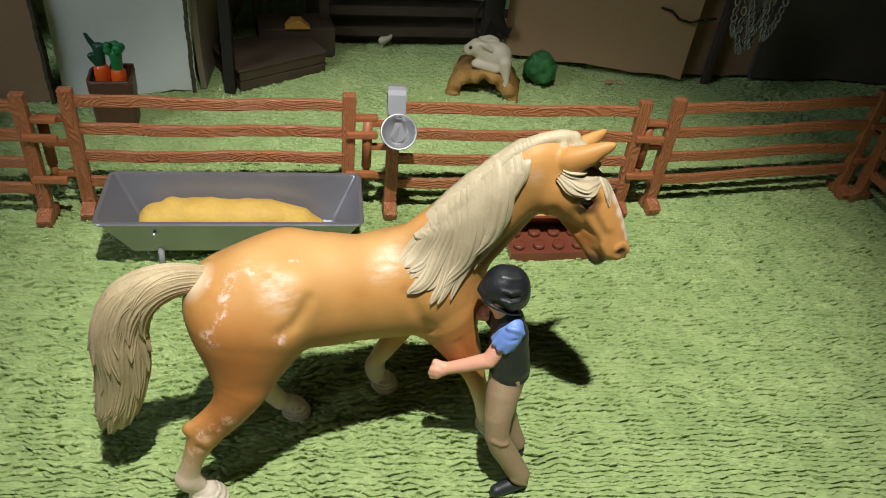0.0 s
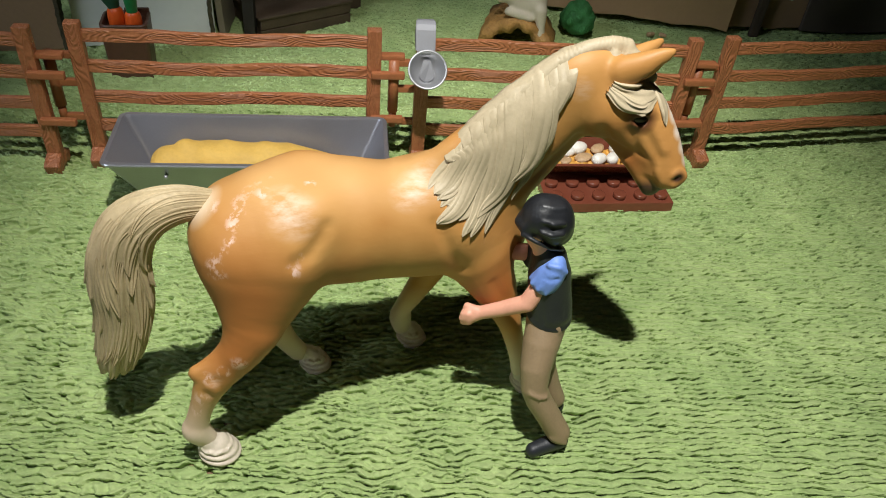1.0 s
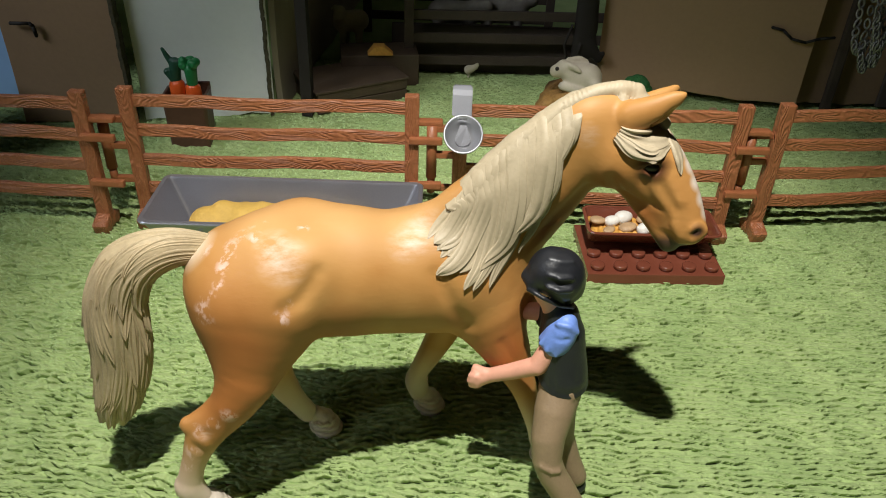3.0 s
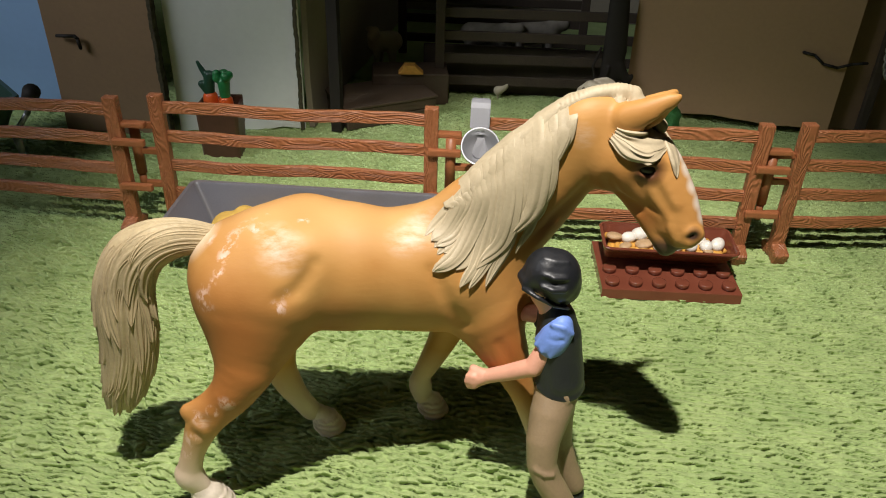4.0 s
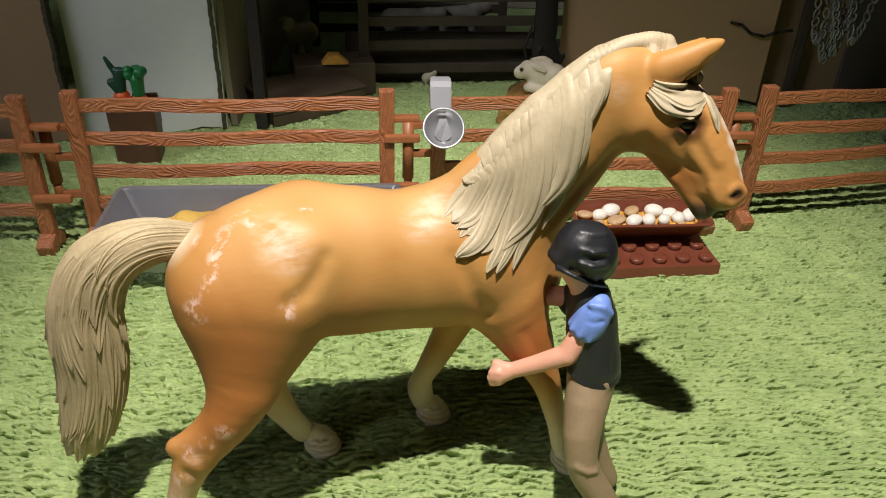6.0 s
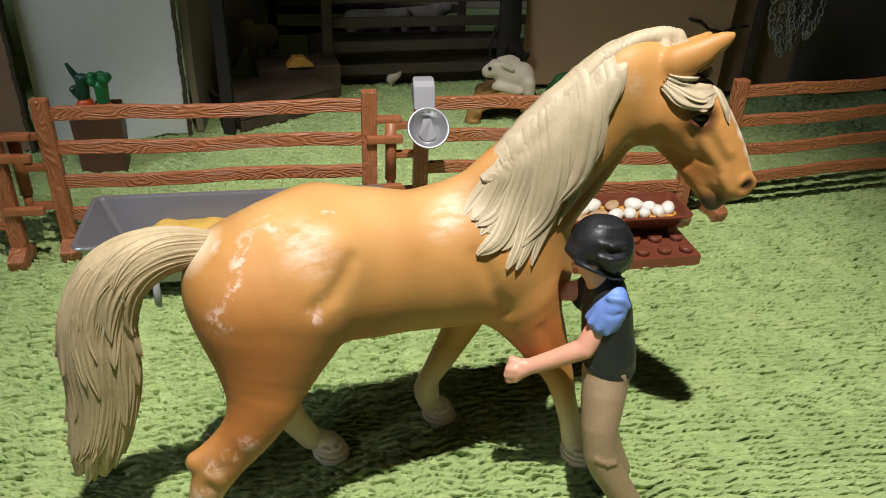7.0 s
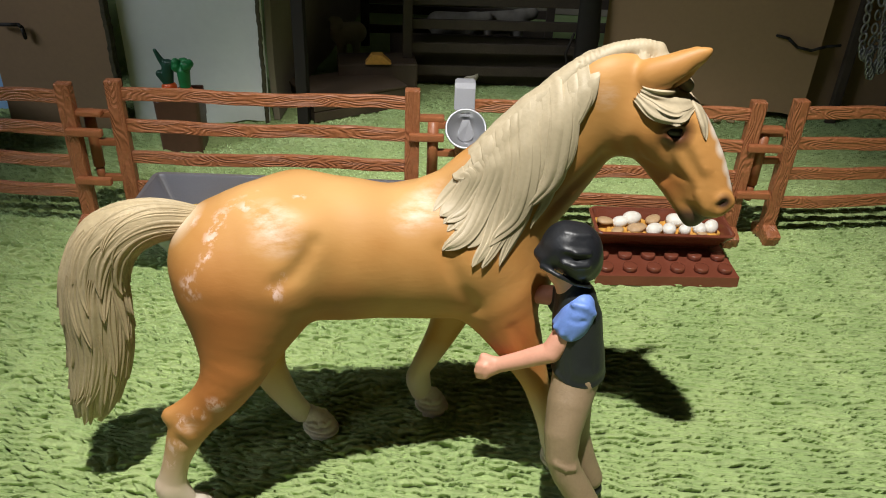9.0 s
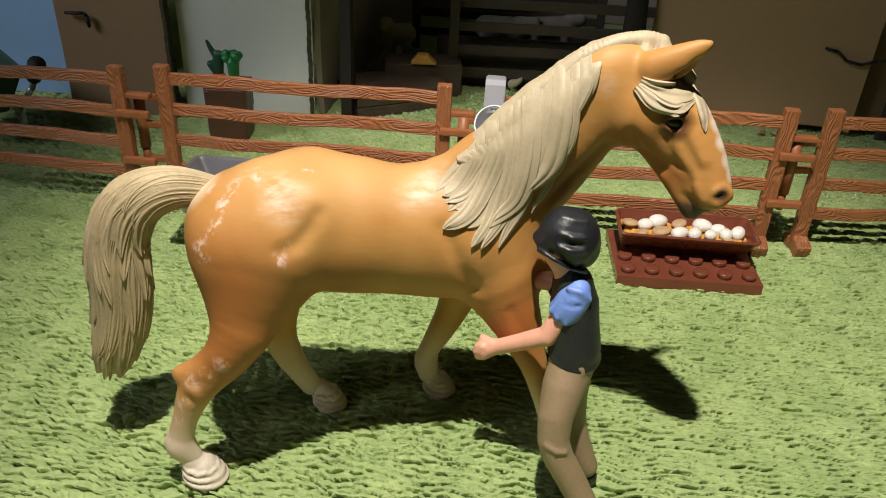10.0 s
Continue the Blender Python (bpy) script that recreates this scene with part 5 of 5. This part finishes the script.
# ---- inside the stable ----
def stall_box():
    root = thing("stall_box", "dark wooden stall box with plank sides", "stall", at=pose(-0.090, 0.3935, 0, 0, 0, 34))
    for z in (0.0024, 0.0076):
        part("plank", box(bmesh.new(), (0.024, 0, z), (0.048, 0.002, 0.0048), 0.0004), M["stall"], root)
        part("plank", box(bmesh.new(), (0.024, 0.030, z), (0.048, 0.002, 0.0048), 0.0004), M["stall"], root)
    for x in (0.0015, 0.0465):
        part("side", box(bmesh.new(), (x, 0.015, 0.0050), (0.002, 0.028, 0.0100), 0.0004), M["stall"], root)
    part("top", box(bmesh.new(), (0.024, 0.015, 0.0107), (0.050, 0.033, 0.0012), 0.0004), M["stall"], root)
    return root


crate = as_object("dark_crate", box(bmesh.new(), (0, 0, 0.0085), (0.040, 0.020, 0.017), 0.001), M["stall"], smooth=False)
crate.matrix_world = pose(-0.067, 0.4420, 0, 0, 0, 12)
tagged(crate, "dark wooden crate inside the stable", "crate")
stall_box()
slab("stable_post", (-0.0945, 0.3935, 0.1), (0.005, 0.006, 0.2), M["iron"], "dark stable door post", "post")
bm = box(bmesh.new(), (0.0055, 0, 0.0024), (0.0130, 0.0060, 0.0048), 0.0006)
for v in bm.verts:
    if v.co.z > 0.002:
        v.co.x = 0.0020 + (v.co.x + 0.001) * 0.45
wedge_ob = as_object("cheese_wedge", bm, M["grain"], smooth=False)
wedge_ob.matrix_world = pose(-0.0705, 0.4325, 0.0172, 0, 0, 10)
tagged(wedge_ob, "small orange toy wedge lying on the dark crate", "toy food")


def low_fence(at):
    root = thing("stall_rail", "dark stall rails inside the stable", "fence", "stall rails", at)
    for z in (0.010, 0.022, 0.034, 0.046):
        part("rail", box(bmesh.new(), (0.055, 0, z), (0.11, 0.002, 0.005), 0.0005), M["dark_wood"], root)
    for x in (0.0, 0.11):
        part("post", box(bmesh.new(), (x, -0.002, 0.028), (0.005, 0.003, 0.056), 0.0005), M["dark_wood"], root)
    return root


board("stall_partition", (-0.062, 0.4560), (0.040, 0.4640), 0.026, 0.003, M["dark_wood"], "low dark wooden partition inside the stable", "partition")
rails = low_fence(pose(-0.052, 0.448, 0, 0, 0, 6))
copy_thing(rails, pose(-0.085, 0.520, 0, 0, 0, 3))
for nm, mat, x, y, turn, label in (("toy_cow", M["patch"], -0.030, 0.478, 0, "black and white patched toy cow in the stable"), ("toy_calf", M["patch"], -0.004, 0.486, 20, "dark toy calf with white blaze in the stable")):
    c = Clay().chain([(-9, 0, 27, 6.2), (9, 0, 27, 6.4)], 3, 0.8).chain([(11, 0, 30, 4), (18, 0, 31, 3.4)], 2, 0.8)
    for lx in (-9, 9):
        for ly in (-3, 3):
            c.chain([(lx, ly, 24, 2.6), (lx, ly, 1.6, 1.6)], 2)
    ob = clay_object(nm, [(c, 0.8, mat)])
    ob.matrix_world = pose(x, y, 0, 0, 0, turn)
    tagged(ob, label, nm.replace("_", " "))
hen = Clay().chain([(0, 0, 6, 3.2), (4, 0, 8, 2.4), (7, 0, 12, 1.3)], 2, 0.8).chain([(0, 0, 4, 0.8), (0, 0, 0.6, 0.8)], 1)
hen_ob = clay_object("toy_hen", [(hen, 0.5, M["white_fur"])])
hen_ob.matrix_world = pose(-0.0200, 0.4510, 0, 0, 0, 10) @ Matrix.Scale(0.8, 4)
tagged(hen_ob, "small white toy hen in the stable", "toy hen")


lamb = Clay().chain([(0, 0, 17, 6.0), (8, 4, 17, 6.0)], 3, 0.9).chain([(-1, -5, 24, 3.6), (-2, -7, 22, 2.6)], 1.5).chain([(-3.4, -4, 26.6, 1.2), (-5.4, -4.4, 25.4, 0.9)], 0.6)
for lx, ly in ((0, -3), (1, 3), (8, 1), (8, 7)):
    lamb.chain([(lx, ly, 14, 2.2), (lx, ly, 1.4, 1.4)], 1.5)
lamb_ob = clay_object("toy_lamb", [(lamb, 0.6, M["white_fur"])])
lamb_ob.matrix_world = pose(-0.0930, 0.4820, 0, 0, 0, 0)
tagged(lamb_ob, "small white toy lamb standing inside the dark stable", "toy lamb")


# ---- rabbit on the bark arch ----
def arch():
    bm = bmesh.new()
    rings, seg = [], 26
    for layer, (r, grow) in enumerate(((0.0168, 0.0012), (0.0112, 0.0014))):
        for y in (0.0, 0.008, 0.016, 0.024):
            row = []
            for i in range(seg + 1):
                a = math.pi * i / seg
                q = r + grow * math.sin(5 * a + 90 * y + layer) * 0.6 + 0.0006 * math.sin(13 * a + 300 * y)
                row.append(bm.verts.new((q * math.cos(a) * 1.08, y + 0.0012 * math.sin(9 * a), max(0, q * math.sin(a)) * 0.94)))
            rings.append(row)
    outer, inner = rings[:4], rings[4:]
    for group, flip in ((outer, False), (inner, True)):
        for p, q in zip(group, group[1:]):
            for i in range(seg):
                f = (p[i], p[i + 1], q[i + 1], q[i])
                bm.faces.new(f[::-1] if flip else f)
    for p, q in ((inner[0], outer[0]), (outer[3], inner[3])):
        for i in range(seg):
            bm.faces.new((p[i], p[i + 1], q[i + 1], q[i]))
    for i in (0, seg):
        bm.faces.new([r[i] for r in outer] + [r[i] for r in inner[::-1]])
    bmesh.ops.recalc_face_normals(bm, faces=bm.faces)
    return bm


arch_ob = as_object("bark_arch", arch(), M["bark"])
arch_ob.matrix_world = pose(0.0310, 0.3990, -0.0005, 0, 0, -11)
tagged(arch_ob, "ochre half-log bark arch on the rug", "bark arch")
rab = Clay().chain([(3, 0, 6.4, 6.0), (-2.5, 0, 6.6, 5.4)], 2.5, 0.85).chain([(-7.6, -1.2, 9.4, 4.0), (-10.4, -1.4, 8.2, 2.8)], 2, 0.85)
rab.chain([(-6.0, -3.0, 12.2, 1.2), (-2.6, -4.4, 11.6, 1.5), (-0.6, -4.8, 10.4, 1.0)], 0.7, 0.7).chain([(-6.0, 1.4, 12.6, 1.2), (-1.5, 2.4, 13.2, 1.5), (1.6, 2.6, 12.4, 1.0)], 0.7, 0.7)
rab.chain([(-7, -4, 3.0, 1.8), (-2, -4.6, 2.4, 2.0), (2.5, -4.6, 1.4, 1.8)], 1.2).chain([(6.4, -3.6, 4.5, 3.0), (7.6, -4.8, -2.5, 1.7), (8.6, -5.4, -9.0, 1.8)], 1.5)
rab_eye = Clay().chain([(-10.0, -3.9, 10.2, 0.9)], 0.3)
rab_ob = clay_object("toy_rabbit", [(rab, 0.5, M["white_fur"]), (rab_eye, 0.3, M["black_gloss"])])
rab_ob.matrix_world = pose(0.0345, 0.4060, 0.0146, 0, 0, -8) @ Matrix.Scale(1.12, 4)
tagged(rab_ob, "white toy rabbit lying on the bark arch", "toy rabbit")

bush = Clay()
for i in range(60):
    a, b = rng.uniform(0, 6.28), math.acos(rng.uniform(-0.3, 1))
    p = (6.4 * math.cos(a) * math.sin(b), 6.4 * math.sin(a) * math.sin(b), 8.4 + 7.6 * math.cos(b))
    bush.chain([(*p, rng.uniform(1.4, 2.4))], 0.6)
bush.chain([(0, 0, 8, 6.2), (0, 0, 10, 6.2)], 1)
bush_ob = clay_object("round_bush", [(bush, 0.6, M["bush"])])
bush_ob.matrix_world = pose(0.0640, 0.4190, -0.001) @ Matrix.Scale(1.12, 4)
tagged(bush_ob, "small round dark green toy bush", "bush")


for x, y, sx, turn in ((0.1050, 0.4245, 1.0, 20), (0.1112, 0.4243, 0.85, -30)):
    c = Clay().chain([(-1.4 * sx, 0, 1.2, 1.3 * sx), (1.2 * sx, 0.3, 1.0, 1.1 * sx)], 0.6)
    stone = clay_object("pale_pebble", [(c, 0.3, M["seed"])])
    stone.matrix_world = pose(x, y, 0, 0, 0, turn)
    tagged(stone, "small pale pebble on the rug before the gate", "pebble", "pebbles by the gate")


# ---- carrots in their pot ----
pot = thing("carrot_pot", "dark brown square plastic pot by white door", "pot", at=pose(-0.1390, 0.3590, 0, 0, 0, 8))
part("pot_body", tray(bmesh.new(), (0.0190, 0.0160), (0.0172, 0.0140), -0.001, 0.0235, 0.0012, 0.0002), M["pot"], pot)
part("back_plank", box(bmesh.new(), (0.0040, 0.0066, 0.0185), (0.0100, 0.0016, 0.0130), 0.0006), M["pot"], pot)
part("soil", box(bmesh.new(), (0, 0, 0.0190), (0.0164, 0.0134, 0.0010), 0.0002), M["pot"], pot)
for x, z, top, leaf in ((-0.0028, 0.0282, 0.0418, "leaf_dark"), (0.0040, 0.0268, 0.0398, "leaf")):
    c = thing("carrot", "orange toy carrot with green moulded leaves", "carrot", "carrots in the pot", pose(-0.1390 + x, 0.3572, 0.0166, 0, 0, 0))
    part("root", turned(bmesh.new(), [(0.0018, 0.0), (0.0030, 0.002), (0.0034, z - 0.0205), (0.0031, z - 0.0172), (0.0018, z - 0.0155)], 18), M["orange"], c, smooth=True)
    g = Clay()
    h0, h1 = (z - 0.0166) * 1000, (top - 0.0166) * 1000
    if leaf == "leaf_dark":
        g.chain([(0, 0, h0, 2.0), (0.2, 0, h1 - 8, 2.4), (0.6, 0, h1 - 5, 2.0)], 1).chain([(0, 0, h1 - 7, 1.6), (-2.6, 0, h1 - 2.5, 1.2), (-4.0, 0, h1 + 0.4, 0.8)], 0.8, 0.7).chain([(0, 0, h1 - 6, 1.6), (3.0, 0, h1 - 4.6, 1.4), (4.4, 0, h1 - 4.0, 0.9)], 0.8)
        g.chain([(-1, -0.6, h0 + 1, 1.4), (-3.0, -0.8, h0 + 4.5, 1.6)], 0.8)
    else:
        g.chain([(0, 0, h0, 2.2), (0, 0, h1 - 6, 2.7)], 1)
        for i in range(14):
            a = rng.uniform(0, 6.28)
            g.chain([(2.7 * math.cos(a), 2.2 * math.sin(a), h1 - 3.4 + rng.uniform(-1.6, 2.0), rng.uniform(1.3, 2.1))], 0.4)
    v, f = g.mesh(0.35)
    numpy_mesh("leaves", v / 1000, f, [M[leaf]], c)


# ---- tack, chain and wheelbarrow ----
tack = Clay().chain([(0, 0, 20, 5), (1, 0, 34, 6), (0, 0, 60, 5)], 3, 0.5).chain([(4, -1, 26, 3.5), (9, -1, 19, 2.2), (11, -1, 22, 1.4)], 2, 0.6)
tack.chain([(-6, -2, 36, 0.9), (-9, -2, 26, 0.9), (-7, -2, 18, 0.9), (-3, -2, 17, 0.9), (-1, -3, 26, 0.9)], 0.5)
tack.chain([(0, 0, 20, 3), (-1, 0, 6, 2.2), (0, 0, 1.5, 2.0)], 2, 0.6)
tack_ob = clay_object("black_tack", [(tack, 0.6, M["iron"])])
tack_ob.matrix_world = pose(0.0370, 0.4400, 0)
tagged(tack_ob, "black toy bridle and saddle tack beside gate", "tack")


def chain_string():
    root = thing("steel_chain", "grey steel toy chain hanging in tangled loops", "chain", at=pose(0.1600, 0.4020, 0.006))
    spots = []
    for k, (x0, dx, low) in enumerate(((-0.011, 0.012, 0.036), (-0.007, 0.010, 0.030), (-0.003, 0.008, 0.034), (-0.006, 0.012, 0.042), (0.001, 0.010, 0.040))):
        for i in range(24):
            s = i / 23
            spots.append((x0 + dx * s, -0.002 * k, low + (0.066 - low) * (2 * s - 1) ** 2 + 0.0012 * math.sin(7 * i + k)))
    link = None
    for i, p in enumerate(spots):
        if link is None:
            bm = bmesh.new()
            rr, seg = 0.0021, 12
            tube(bm, [(rr * 0.7 * math.cos(2 * math.pi * j / seg), 0, rr * math.sin(2 * math.pi * j / seg)) for j in range(seg + 1)], 0.00055, 6)
            ob = part("link", bm, M["chain"], root, smooth=True)
            link = ob.data
        else:
            ob = new("link", link)
            ob.parent = root
        ob.matrix_basis = pose(*p, 0, 30 * math.sin(i * 2.1), 90 * (i % 2) + 25)
    part("peg", rod(bmesh.new(), (-0.012, -0.002, 0.0650), (0.020, -0.002, 0.0660), 0.0012), M["iron"], root, smooth=True)
    part("strap", box(bmesh.new(), (0.002, 0.0300, 0.0310), (0.0050, 0.003, 0.074), 0.001), M["dark_wood"], root)
    part("bracket", rod(bmesh.new(), (0.002, 0.0300, 0.0655), (0.002, -0.003, 0.0655), 0.0010), M["iron"], root, smooth=True)
    return root


chain_string()


def barrow():
    root = thing("wheelbarrow", "dark green toy wheelbarrow with silver wire frame", "wheelbarrow", at=pose(-0.2430, 0.3300, 0, 0, 0, -40) @ Matrix.Scale(1.22, 4))
    tub = part("tub", tray(bmesh.new(), (0.044, 0.030), (0.028, 0.018), 0.0115, 0.0270, 0.001, 0.001), M["barrow"], root)
    for y in (-0.010, 0.010):
        part("frame_tube", tube(bmesh.new(), [(-0.026, y * 0.4, 0.007), (-0.010, y, 0.0105), (0.012, y * 1.2, 0.0105), (0.024, y * 1.5, 0.0215), (0.033, y * 1.5, 0.0290)], 0.0010), M["silver"], root, smooth=True)
        part("leg", tube(bmesh.new(), [(0.008, y * 1.2, 0.0105), (0.012, y * 1.3, 0.000), (0.016, y * 1.2, 0.0110)], 0.0009), M["silver"], root, smooth=True)
        part("grip", rod(bmesh.new(), (0.0290, y * 1.5, 0.0265), (0.0365, y * 1.5, 0.0330), 0.0024, 0.0028), M["iron"], root, smooth=True)
    wheel = part("wheel", bmesh.new(), M["red"], root, smooth=True)
    bm = turned(bmesh.new(), [(0.0012, -0.0016), (0.0052, -0.0014), (0.0058, -0.0018), (0.0066, -0.0012), (0.0066, 0.0012), (0.0058, 0.0018), (0.0052, 0.0014), (0.0012, 0.0016)], 24)
    bm.to_mesh(wheel.data)
    bm.free()
    wheel.matrix_basis = pose(-0.026, 0, 0.0066, 90, 0, 0)
    return root


barrow()
